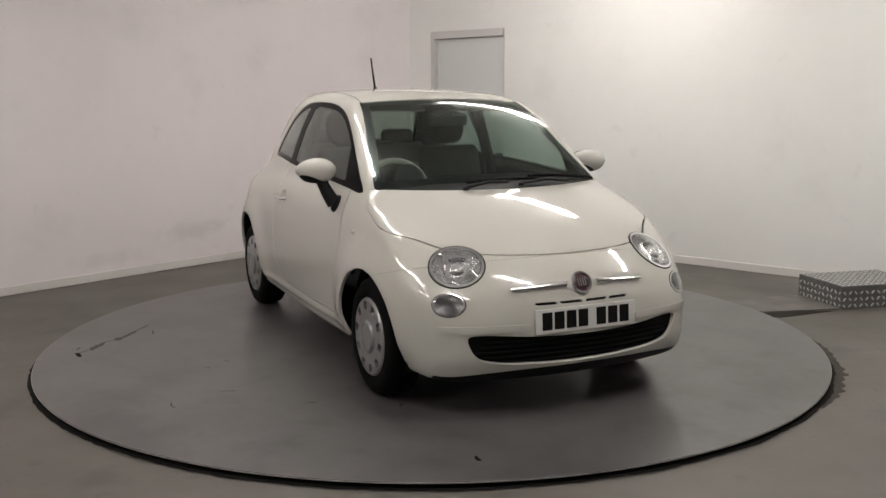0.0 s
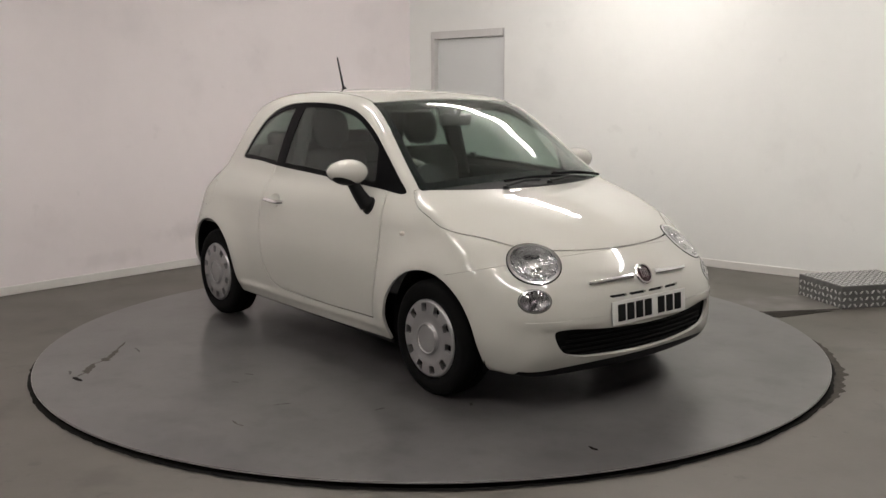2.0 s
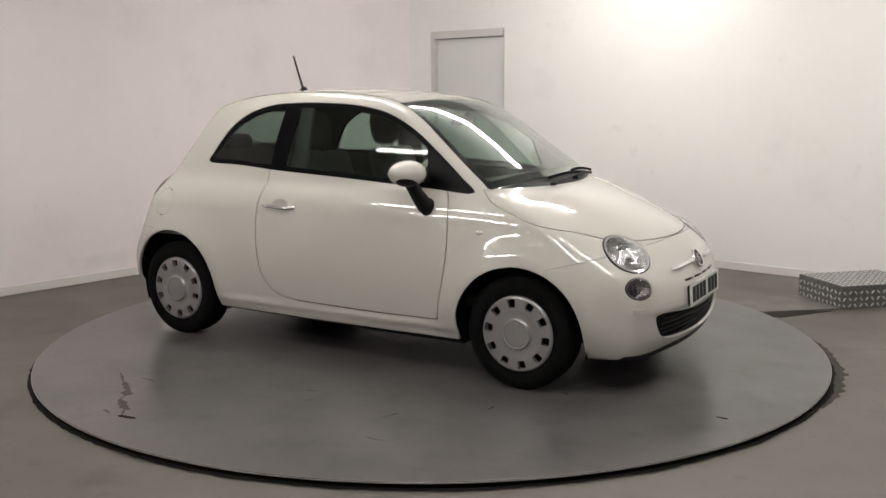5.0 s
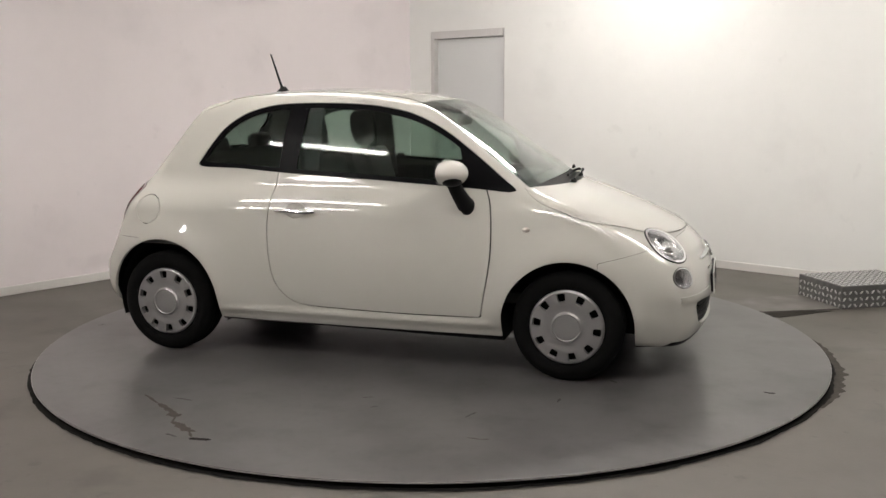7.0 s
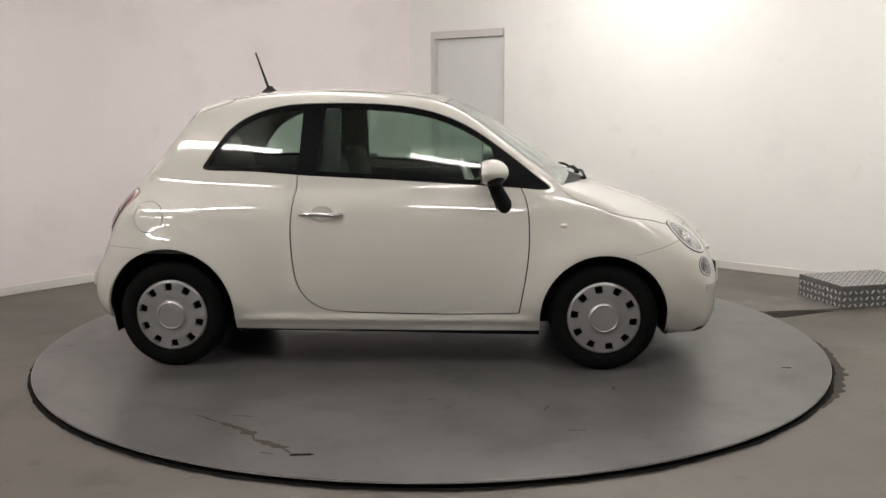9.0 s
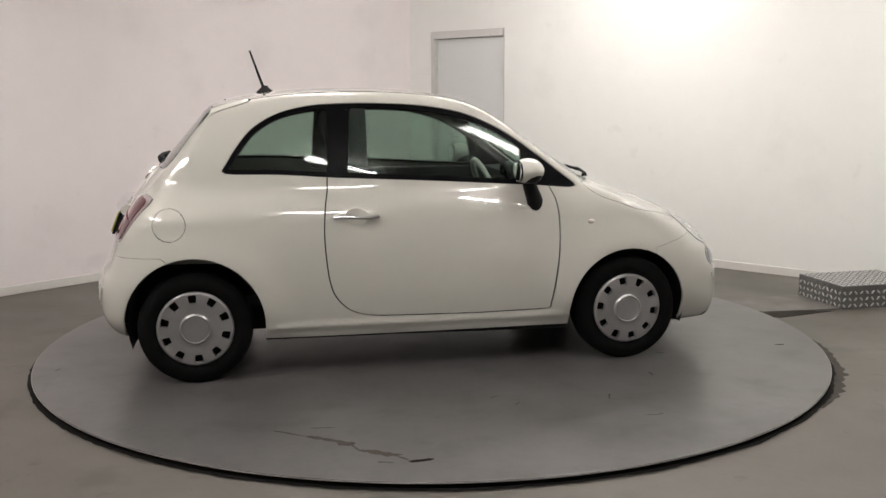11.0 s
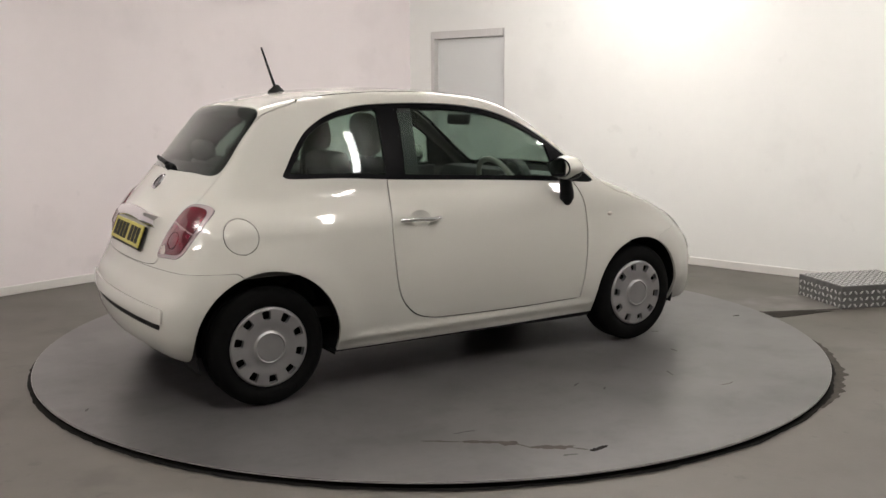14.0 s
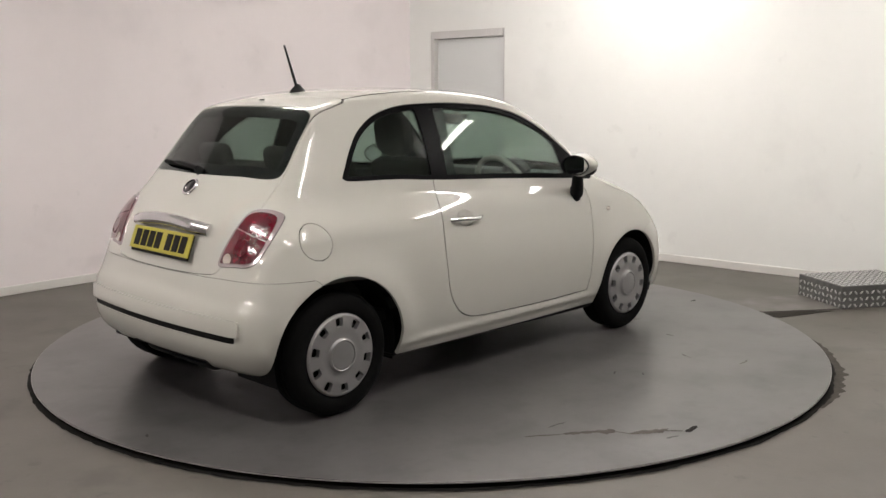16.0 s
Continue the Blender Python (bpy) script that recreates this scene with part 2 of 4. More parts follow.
table = tagged(new("turntable"), "large round grey painted vehicle turntable, turning", "turntable")
part("deck", lathe([(0, -.006), (R - .004, -.006), (R, -.005), (R, -.002), (R - .002, 0), (0, 0)], 200), RESIN, table)
part("edge_trim", lathe([(R - .02, -.0065), (R + .0015, -.0065), (R + .0015, -.0025), (R - .02, -.0025)], 200, closed=True), material("bare_edge_metal", (.5, .48, .47), .4, metal=.7, vary=.2, scale=12), table, "pale worn metal edge")
# near-black skirt paints the shade in the gap under the deck's edge
part("skirt", lathe([(R - .03, -.0295), (R - .010, -.0295), (R - .010, -.0062), (R - .03, -.0062)], 160, closed=True), GAP_SHADE, table, "recessed rim, painted near-black as the edge gap's shade")


def scratch(name, pts, width, mat, label=""):
    """A worn patch with a ragged outline, a hair above the deck."""
    bm = bmesh.new()
    l, r = [], []
    pts = [Vector((*p, 0)) for p in pts]
    dense = [pts[i].lerp(pts[i + 1], k / 12) for i in range(len(pts) - 1) for k in range(12)] + [pts[-1]]
    for i, p in enumerate(dense):
        d = (dense[min(i + 1, len(dense) - 1)] - dense[max(i - 1, 0)]).normalized()
        s = Vector((-d.y, d.x, 0))
        e = min(1, 6 * min(i, len(dense) - 1 - i) / len(dense)) + .1
        w = width * e * (.5 + .9 * abs(noise.noise((p.x * 23, p.y * 23, 1))) + .4 * rng.random())
        o = s * noise.noise((p.x * 14, p.y * 14, 7)) * width * .8
        l.append(bm.verts.new(p + o + s * w + Vector((0, 0, .0015))))
        r.append(bm.verts.new(p + o - s * w + Vector((0, 0, .0015))))
    for i in range(len(l) - 1):
        bm.faces.new((l[i], r[i], r[i + 1], l[i + 1]))
    return part(name, bm, mat, table, label, False)


def on_deck(t, x, y):
    """A place on the turning deck from where it lies in the room at t seconds."""
    a = -radians(turn_at(t))
    return (x * math.cos(a) - y * math.sin(a), x * math.sin(a) + y * math.cos(a))


SCUFF = material("scuffed_paint", (.062, .050, .040), .55, spec=.3, vary=.5, scale=25)
MARK = material("rubber_mark", (.016, .014, .013), .9, spec=.1, vary=.4, scale=30)
P9 = lambda *pts: [on_deck(9, *p) for p in pts]
scratch("rubber_mark", P9((-.55, -1.985), (-.50, -1.992), (-.445, -1.986)), .014, MARK, "black rubber mark")
scratch("scratch", P9((-.73, -1.815), (-.69, -1.85), (-.62, -1.893), (-.56, -1.915)), .017, SCUFF, "long brown scratch in the paint")
scratch("scratch", P9((-.93, -1.60), (-.87, -1.65), (-.80, -1.70), (-.75, -1.715)), .015, SCUFF)
scratch("scratch", P9((-.76, -1.73), (-.745, -1.77), (-.725, -1.82), (-.70, -1.84)), .005, SCUFF)
scratch("scratch", P9((-.60, -1.90), (-.57, -1.945), (-.54, -1.98)), .005, SCUFF)
scratch("scratch", P9((-1.06, -1.50), (-1.00, -1.545), (-.92, -1.61)), .006, SCUFF)
scratch("scratch", P9((-.80, -1.712), (-.765, -1.735), (-.73, -1.73)), .022, SCUFF)
scratch("scratch", P9((1.87, -.75), (1.90, -.76), (1.93, -.755)), .008, MARK)
scratch("scratch", P9((.60, -1.70), (.66, -1.71), (.70, -1.70)), .004, SCUFF)

FAINT = material("faint_smudge", (.060, .056, .054), .6, vary=.4, scale=30)
for i in range(9):
    a, d, h = rng.uniform(0, 2 * math.pi), rng.uniform(1.25, 2.15), rng.uniform(0, math.pi)
    x, y, l = d * math.cos(a), d * math.sin(a), rng.uniform(.02, .06)
    scratch("scratch", [(x - l * math.cos(h), y - l * math.sin(h)), (x, y + .004), (x + l * math.cos(h), y + l * math.sin(h))], rng.uniform(.004, .008), FAINT)

# ---------------------------------------------------------------- checker-plate step and cable slot beside the turntable
ALU = material("dull_aluminium_plate", (.17, .17, .163), .5, metal=.5, vary=.25, scale=14, rough_vary=.12)
TREAD = material("polished_tread_bars", (.55, .55, .54), .38, metal=.6, vary=.15, scale=20)


def checker_box(sx, sy, sz):
    """An aluminium box whose plates carry raised, alternating bars."""
    ob = tagged(new("metal_step"), "low aluminium checker-plate step on the floor beside the turntable", "step")
    part("body", box(sx, sy, sz, (sx / 2, sy / 2, sz / 2), .006), ALU, ob, "", False)
    for name, o, u, v, n, lu, lv in (("top_tread", (0, 0, sz), (1, 0, 0), (0, 1, 0), (0, 0, 1), sx, sy), ("front_tread", (0, 0, 0), (1, 0, 0), (0, 0, 1), (0, -1, 0), sx, sz), ("side_tread", (0, 0, 0), (0, 1, 0), (0, 0, 1), (-1, 0, 0), sy, sz)):
        bm = bmesh.new()
        o, u, v, n = map(Vector, (o, u, v, n))
        p = .045
        for i in range(int(lu / p)):
            for j in range(int(lv / p)):
                c = o + u * (p * (i + .5)) + v * (p * (j + .5))
                s = 1 if (i + j) % 2 else -1
                d = (u + v * s).normalized()
                w = n.cross(d)
                base = [bm.verts.new(c + d * a * .0185 + w * b * .0075) for a, b in ((-1, 0), (-.4, -1), (.4, -1), (1, 0), (.4, 1), (-.4, 1))]
                top = [bm.verts.new(c + d * a * .012 + w * b * .0045 + n * .004) for a, b in ((-1, 0), (-.4, -1), (.4, -1), (1, 0), (.4, 1), (-.4, 1))]
                bm.faces.new(top)
                for k in range(6):
                    bm.faces.new((base[k], base[(k + 1) % 6], top[(k + 1) % 6], top[k]))
        bmesh.ops.recalc_face_normals(bm, faces=bm.faces)
        part(name, bm, TREAD, ob, "raised bar tread", False)
    return ob


checker_box(.66, .50, .163).matrix_world = pose(2.808, .765, FLOOR_Z, 0, 0, 14)
slot = tagged(new("cable_slot"), "dark open cable slot with a worn cover plate in the floor", "floor slot", kind="structure")
# the slot has no depth: its inner shade is a dark sheet's colour
part("gap", prism([(2.22, .56), (2.31, .525), (2.62, .665), (2.74, .72), (2.45, .695), (2.24, .665)], FLOOR_Z + .001, FLOOR_Z + .004), material("slot_shade", (.034, .030, .025), .9, spec=.1, vary=.4, scale=12), slot, "flat dark sheet painted as the open gap's shade", False)
part("cover_plate", prism([(2.14, .70), (2.24, .669), (2.45, .70), (2.80, .76), (2.72, 1.22), (2.03, 1.06)], FLOOR_Z + .001, FLOOR_Z + .010), PLATE, slot, "worn grey cover plate", False)

# ---------------------------------------------------------------- ceiling lights: rows of fluorescent fittings, along the wall with the door, and one added fill
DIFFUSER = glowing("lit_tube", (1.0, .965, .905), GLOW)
BATTEN = material("batten_enamel", (.78, .78, .77), .4, vary=.03)


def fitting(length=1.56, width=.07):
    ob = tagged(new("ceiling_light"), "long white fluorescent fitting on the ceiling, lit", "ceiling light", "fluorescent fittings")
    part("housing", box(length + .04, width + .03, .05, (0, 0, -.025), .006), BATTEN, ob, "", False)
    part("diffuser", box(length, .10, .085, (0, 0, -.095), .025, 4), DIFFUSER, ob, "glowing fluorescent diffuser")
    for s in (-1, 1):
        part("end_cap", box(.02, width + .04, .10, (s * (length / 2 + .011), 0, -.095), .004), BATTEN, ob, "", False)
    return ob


# (2.7, 8.8) is an unseen extra fitting, added to brighten the car's flank
LIGHTS = [ROOM @ pose(u, -w, ROOM_H) for u, w in ((6.0, 1.65), (2.45, 3.9), (6.0, 4.2), (2.8, 6.7), (5.75, 6.05), (2.7, 8.8))]
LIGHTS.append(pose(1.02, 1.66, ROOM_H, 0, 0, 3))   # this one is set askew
first = fitting()
first.matrix_world = LIGHTS[0]
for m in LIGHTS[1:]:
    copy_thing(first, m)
# ---------------------------------------------------------------- the car's outer skin, as one smooth implicit solid
# Car space: x forward, y to its left, z up from the turntable; midway between the axles.
PROFILE = [(1.40, .165), (1.66, .165), (1.785, .178), (1.838, .262), (1.852, .36), (1.850, .45), (1.826, .54), (1.782, .625),
           (1.720, .692), (1.645, .750), (1.51, .818), (1.36, .877), (1.22, .926), (1.11, .962), (1.03, .996), (.955, 1.050), (.843, 1.126),
           (.684, 1.234), (.522, 1.338), (.376, 1.410), (.227, 1.449), (.05, 1.472), (-.2, 1.488), (-.47, 1.486), (-.74, 1.467),
           (-.95, 1.430), (-1.06, 1.397), (-1.102, 1.365), (-1.147, 1.31), (-1.248, 1.19), (-1.342, 1.085), (-1.428, .985), (-1.504, .885),
           (-1.556, .79), (-1.593, .69), (-1.625, .60), (-1.66, .53), (-1.676, .43), (-1.668, .34), (-1.62, .26),
           (-1.52, .215), (-1.2, .20), (0, .19)]
CORE = (0.0, 0.62)


def smooth_loop(pts, n):
    """A closed centripetal curve through the points."""
    p = np.array(pts, float)
    out = []
    m = len(p)
    for i in range(m):
        a, b, c, d = p[i - 1], p[i], p[(i + 1) % m], p[(i + 2) % m]
        t1 = np.linalg.norm(b - a) ** .5
        t2 = t1 + np.linalg.norm(c - b) ** .5
        t3 = t2 + np.linalg.norm(d - c) ** .5
        for t in np.linspace(t1, t2, n, endpoint=False):
            a1 = (t1 - t) / t1 * a + t / t1 * b
            a2 = (t2 - t) / (t2 - t1) * b + (t - t1) / (t2 - t1) * c
            a3 = (t3 - t) / (t3 - t2) * c + (t - t2) / (t3 - t2) * d
            b1 = (t2 - t) / t2 * a1 + t / t2 * a2
            b2 = (t3 - t) / (t3 - t1) * a2 + (t - t1) / (t3 - t1) * a3
            out.append((t2 - t) / (t2 - t1) * b1 + (t - t1) / (t2 - t1) * b2)
    return np.array(out)


_loop = smooth_loop(PROFILE, 30) - CORE
_ang, _rad = np.arctan2(_loop[:, 1], _loop[:, 0]), np.hypot(_loop[:, 0], _loop[:, 1])
_o = np.argsort(_ang)
_ang, _rad = _ang[_o], _rad[_o]
_T = np.linspace(-np.pi, np.pi, 3001)
_R = np.interp(_T, _ang, _rad, period=2 * np.pi)
_k = np.hanning(15)
_R = np.convolve(np.concatenate([_R[-8:-1], _R, _R[1:8]]), _k / _k.sum(), "same")[7:-7]
_C = 1 / np.sqrt(1 + (np.gradient(_R, _T) / _R) ** 2)

# half width by height, at the middle of the car
SEC_Z = [.10, .20, .28, .36, .46, .58, .70, .78, .82, .86, .90, .935, .95, .965, .98, 1.0, 1.06, 1.14, 1.22, 1.30, 1.38, 1.46, 1.60]
SEC_W = [.72, .758, .778, .792, .801, .803, .7945, .7835, .7768, .7656, .7476, .7266, .7173, .7098, .7047, .6995, .683, .657, .627, .592, .549, .493, .37]


def pchip(x, xs, ys):
    """Smooth monotone interpolation."""
    xs, ys = np.array(xs, float), np.array(ys, float)
    h, d = np.diff(xs), np.diff(ys) / np.diff(xs)
    m = np.zeros(len(xs))
    for i in range(1, len(xs) - 1):
        if d[i - 1] * d[i] > 0:
            w1, w2 = 2 * h[i] + h[i - 1], h[i] + 2 * h[i - 1]
            m[i] = (w1 + w2) / (w1 / d[i - 1] + w2 / d[i])
    m[0], m[-1] = d[0], d[-1]
    x = np.clip(x, xs[0], xs[-1])
    i = np.clip(np.searchsorted(xs, x) - 1, 0, len(xs) - 2)
    s = (x - xs[i]) / h[i]
    return ((2 * s ** 3 - 3 * s ** 2 + 1) * ys[i] + (s ** 3 - 2 * s ** 2 + s) * h[i] * m[i]
            + (3 * s ** 2 - 2 * s ** 3) * ys[i + 1] + (s ** 3 - s ** 2) * h[i] * m[i + 1])


# the same section as an even table, with the joints between its pieces smoothed away
_SZ = np.linspace(.10, 1.60, 1501)
_kw = np.hanning(35)
_SW = np.convolve(np.pad(pchip(_SZ, SEC_Z, SEC_W), 17, mode="reflect", reflect_type="odd"), _kw / _kw.sum(), "valid")


def ramp(x, a, b):
    s = np.clip((x - a) / (b - a), 0, 1)
    return s * s * (3 - 2 * s)


def half_width(x, z):
    w = np.interp(z, _SZ, _SW)
    up = ramp(z, .80, 1.02)
    front = np.maximum(x - .05, 0)
    back = np.maximum(-x - .10, 0)
    low = 1 - .028 * np.maximum(x / .93, 0) ** 2 - .03 * np.maximum(-x / 1.15, 0) ** 2.5 - .12 * np.maximum(x - 1.3, 0) ** 1.6 - .22 * np.maximum(-x - 1.25, 0) ** 1.5
    high = 1 - .052 * front ** 2 - (.112 + .19 * np.clip(z - 1.06, -.1, .35)) * back ** 2
    w = w * (low * (1 - up) + high * up)
    w = w + .011 * np.exp(-((z - .272) / .022) ** 2) * ramp(.84 - np.abs(x), 0, .12)      # sill, proud below the door
    for xh, rh in ((1.15, .345), (-1.15, .355)):
        r = np.hypot(x - xh, z - .285)
        w = w + .036 * np.exp(-((r - rh) / .11) ** 2) * ramp(z, .16, .36)
    return w


def smax(a, b, k):
    h = np.maximum(k - np.abs(a - b), 0) / k
    return np.maximum(a, b) + h * h * h * k / 6


def skin(p):
    """Negative inside the car's outer skin."""
    x, y, z = p[..., 0], np.abs(p[..., 1]), p[..., 2]
    kx = .14 * ramp(x, .0, .8) + .07 * ramp(x, .1, .4) * (1 - ramp(x, .95, 1.15)) + .11 * ramp(x, 1.2, 1.6) - .15 * ramp(-x, .6, 1.3)
    xx = x + kx * y * y
    zz = z + (.10 - .03 * ramp(x, .6, 1.0) + .05 * ramp(x, 1.0, 1.3)) * y * y * ramp(z, .40, .75)
    dx, dz = xx - CORE[0], zz - CORE[1]
    a, r = np.arctan2(dz, dx), np.hypot(dx, dz)
    f1 = (r - np.interp(a, _T, _R)) * np.interp(a, _T, _C)
    f2 = (y - half_width(x, z)) * .96
    k = .05 + .22 * ramp(x, 1.25, 1.65) * (1 - .5 * ramp(-z, -.42, -.2)) + .12 * ramp(-x, 1.1, 1.45)
    return smax(f1, f2, k)


def skin_normal(p, e=.004):
    g = np.stack([skin(p + d) - skin(p - d) for d in np.eye(3) * e], -1)
    return g / np.maximum(np.linalg.norm(g, axis=-1, keepdims=True), 1e-9)


def skin_grid(nphi=520, npsi=84):
    """The right half of the skin (y <= 0): points, normals and triangles."""
    phi = np.linspace(-np.pi, np.pi, nphi, endpoint=False)
    psi = np.linspace(0, np.pi / 2, npsi) 
    ph, ps = np.meshgrid(phi, psi, indexing="ij")
    d = np.stack([np.cos(ph) * np.cos(ps) * 1.75, -np.sin(ps) * .8, np.sin(ph) * np.cos(ps) * .75], -1).reshape(-1, 3)
    o = np.array([CORE[0], 0, CORE[1]])
    lo, hi = np.full(len(d), .3), np.full(len(d), 1.6)
    for _ in range(26):
        mid = (lo + hi) / 2
        ins = skin(o + d * mid[:, None]) < 0
        lo, hi = np.where(ins, mid, lo), np.where(ins, hi, mid)
    v = o + d * lo[:, None]
    i, j = np.meshgrid(np.arange(nphi), np.arange(npsi - 1), indexing="ij")
    i2 = (i + 1) % nphi
    a, b, c, e = (i * npsi + j).ravel(), (i2 * npsi + j).ravel(), (i2 * npsi + j + 1).ravel(), (i * npsi + j + 1).ravel()
    t = np.concatenate([np.stack([a, c, b], 1), np.stack([a, e, c], 1)])
    n = skin_normal(v)
    fn = np.cross(v[t[:, 1]] - v[t[:, 0]], v[t[:, 2]] - v[t[:, 0]])
    flip = (fn * n[t[:, 0]]).sum(1) < 0
    t[flip] = t[flip][:, ::-1]
    keep = np.linalg.norm(fn, axis=1) > 1e-10
    return v, n, t[keep]
# ---------------------------------------------------------------- panels cut out of the skin
def inside_poly(px, py, poly):
    """Signed distance to a closed outline: negative inside."""
    p = np.array(poly, float)
    q = np.roll(p, -1, 0)
    best = np.full(px.shape, 1e9)
    ins = np.zeros(px.shape, bool)
    for (ax, ay), (bx, by) in zip(p, q):
        ex, ey = bx - ax, by - ay
        wx, wy = px - ax, py - ay
        s = np.clip((wx * ex + wy * ey) / (ex * ex + ey * ey + 1e-12), 0, 1)
        best = np.minimum(best, (wx - ex * s) ** 2 + (wy - ey * s) ** 2)
        cross = (ay > py) != (by > py)
        with np.errstate(divide="ignore", invalid="ignore"):
            ins ^= cross & (px < ex * (py - ay) / (by - ay if by != ay else 1e-12) + ax)
    return np.where(ins, -np.sqrt(best), np.sqrt(best))


def clip(mesh, f):
    """Keeps the part of a triangle mesh where f < 0, cutting triangles along f = 0."""
    v, n, t = mesh
    val = f(v)
    s = val < 0
    c = s[t].sum(1)
    out = [t[c == 3]]
    new_v, new_n = [v], [n]
    count = len(v)
    parts_ = []
    for want in (1, 2):
        tt = t[c == want]
        if not len(tt):
            continue
        odd = s[tt] if want == 1 else ~s[tt]
        r = odd.argmax(1)
        idx = (r[:, None] + np.arange(3)) % 3
        a, b, d = (tt[np.arange(len(tt)), idx[:, k]] for k in range(3))
        parts_.append((want, a, b, d))
    keys = [np.stack([np.minimum(a, e), np.maximum(a, e)], 1) for _, a, b, d in parts_ for e in (b, d)]
    if keys:
        allk = np.concatenate(keys)
        uniq, inv = np.unique(allk, axis=0, return_inverse=True)
        inv = inv.ravel() + count
        w = (val[uniq[:, 0]] / (val[uniq[:, 0]] - val[uniq[:, 1]]))[:, None]
        new_v.append(v[uniq[:, 0]] * (1 - w) + v[uniq[:, 1]] * w)
        new_n.append(n[uniq[:, 0]] * (1 - w) + n[uniq[:, 1]] * w)
        at = 0
        for want, a, b, d in parts_:
            e1 = inv[at:at + len(a)]
            e2 = inv[at + len(a):at + 2 * len(a)]
            at += 2 * len(a)
            if want == 1:
                out.append(np.stack([a, e1, e2], 1))
            else:
                out.append(np.stack([e1, b, d], 1))
                out.append(np.stack([e1, d, e2], 1))
    t = np.concatenate(out)
    v, n = np.concatenate(new_v), np.concatenate(new_n)
    used, t = np.unique(t, return_inverse=True)
    return v[used], n[used] / np.linalg.norm(n[used], axis=1, keepdims=True), t.reshape(-1, 3)


def mirrored(mesh):
    v, n, t = mesh
    f = np.array([1, -1, 1])
    return v * f, n * f, t[:, ::-1]


def both(mesh):
    a, b = mesh, mirrored(mesh)
    return np.concatenate([a[0], b[0]]), np.concatenate([a[1], b[1]]), np.concatenate([a[2], b[2] + len(a[0])])


def rimmed(mesh, depth):
    """Adds an edge, turned inwards, along the open border (but not along the middle of the car)."""
    v, n, t = mesh
    e = np.concatenate([t[:, [0, 1]], t[:, [1, 2]], t[:, [2, 0]]])
    k = np.sort(e, 1)
    _, first_at, cnt = np.unique(k, axis=0, return_index=True, return_counts=True)
    b = e[first_at[cnt == 1]]
    b = b[~((np.abs(v[b[:, 0], 1]) < 1e-4) & (np.abs(v[b[:, 1], 1]) < 1e-4))]
    if not len(b) or not depth:
        return mesh
    d = v[b[:, 1]] - v[b[:, 0]]
    side = np.cross(d, n[b[:, 0]])
    side /= np.maximum(np.linalg.norm(side, axis=1, keepdims=True), 1e-9)
    m, c = len(b), len(v)
    top0, top1 = v[b[:, 0]], v[b[:, 1]]
    vv = np.concatenate([v, top0, top1, top0 - n[b[:, 0]] * depth, top1 - n[b[:, 1]] * depth])
    nn = np.concatenate([n, side, side, side, side])
    i = np.arange(m)
    t2 = np.concatenate([np.stack([c + i, c + 2 * m + i, c + m + i], 1), np.stack([c + m + i, c + 2 * m + i, c + 3 * m + i], 1)])
    return vv, nn, np.concatenate([t, t2])


def sheet(name, mesh, mat, parent, label="", rim=.016, lift=0.0, thick=0.0, shadow=True):
    """Links a cut panel as one mesh under its thing; thick gives it a second face (panes)."""
    v, n, t = mesh
    v = v + n * lift
    if thick:
        c = len(v)
        e = np.concatenate([t[:, [0, 1]], t[:, [1, 2]], t[:, [2, 0]]])
        _, first_at, cnt = np.unique(np.sort(e, 1), axis=0, return_index=True, return_counts=True)
        b = e[first_at[cnt == 1]]
        t = np.concatenate([t, t[:, ::-1] + c, np.stack([b[:, 0], b[:, 0] + c, b[:, 1]], 1), np.stack([b[:, 1], b[:, 0] + c, b[:, 1] + c], 1)])
        v, n = np.concatenate([v, v - n * thick]), np.concatenate([n, -n])
    elif rim:
        v, n, t = rimmed((v, n, t), rim)
    me = bpy.data.meshes.new(name)
    me.vertices.add(len(v))
    me.vertices.foreach_set("co", v.ravel())
    me.loops.add(3 * len(t))
    me.loops.foreach_set("vertex_index", t.ravel().astype(np.int32))
    me.polygons.add(len(t))
    me.polygons.foreach_set("loop_start", np.arange(0, 3 * len(t), 3, dtype=np.int32))
    me.update(calc_edges=True)
    me.validate()
    me.polygons.foreach_set("use_smooth", np.ones(len(me.polygons), bool))
    me.normals_split_custom_set_from_vertices(n)
    me.materials.append(mat)
    ob = new(name, me)
    ob.parent = parent
    if label:
        ob["label"] = label
    ob.visible_shadow = shadow
    return ob


# outlines, by (x, z) from the side
DLO = smooth_loop([(-.997, 1.058), (-.965, 1.115), (-.925, 1.178), (-.846, 1.272), (-.724, 1.347), (-.57, 1.389), (-.384, 1.403), (-.108, 1.402), (.105, 1.384),
                   (.287, 1.344), (.468, 1.262), (.649, 1.137), (.79, 1.027), (.868, .962), (.862, .955), (.647, .968), (.055, 1.004), (-.426, 1.027), (-.703, 1.045), (-.98, 1.052)], 5)
DOOR = smooth_loop([(-.452, 1.05), (-.470, .96), (-.484, .887), (-.493, .78), (-.492, .683), (-.472, .504), (-.447, .432), (-.408, .381), (-.36, .345), (-.305, .325), (-.22, .314), (-.125, .311),
                    (.294, .304), (.50, .305), (.68, .308), (.704, .312), (.709, .34), (.743, .538), (.755, .66), (.755, .772), (.748, .86), (.735, .915), (.712, .965), (.695, 1.0), (.3, 1.05)], 5)
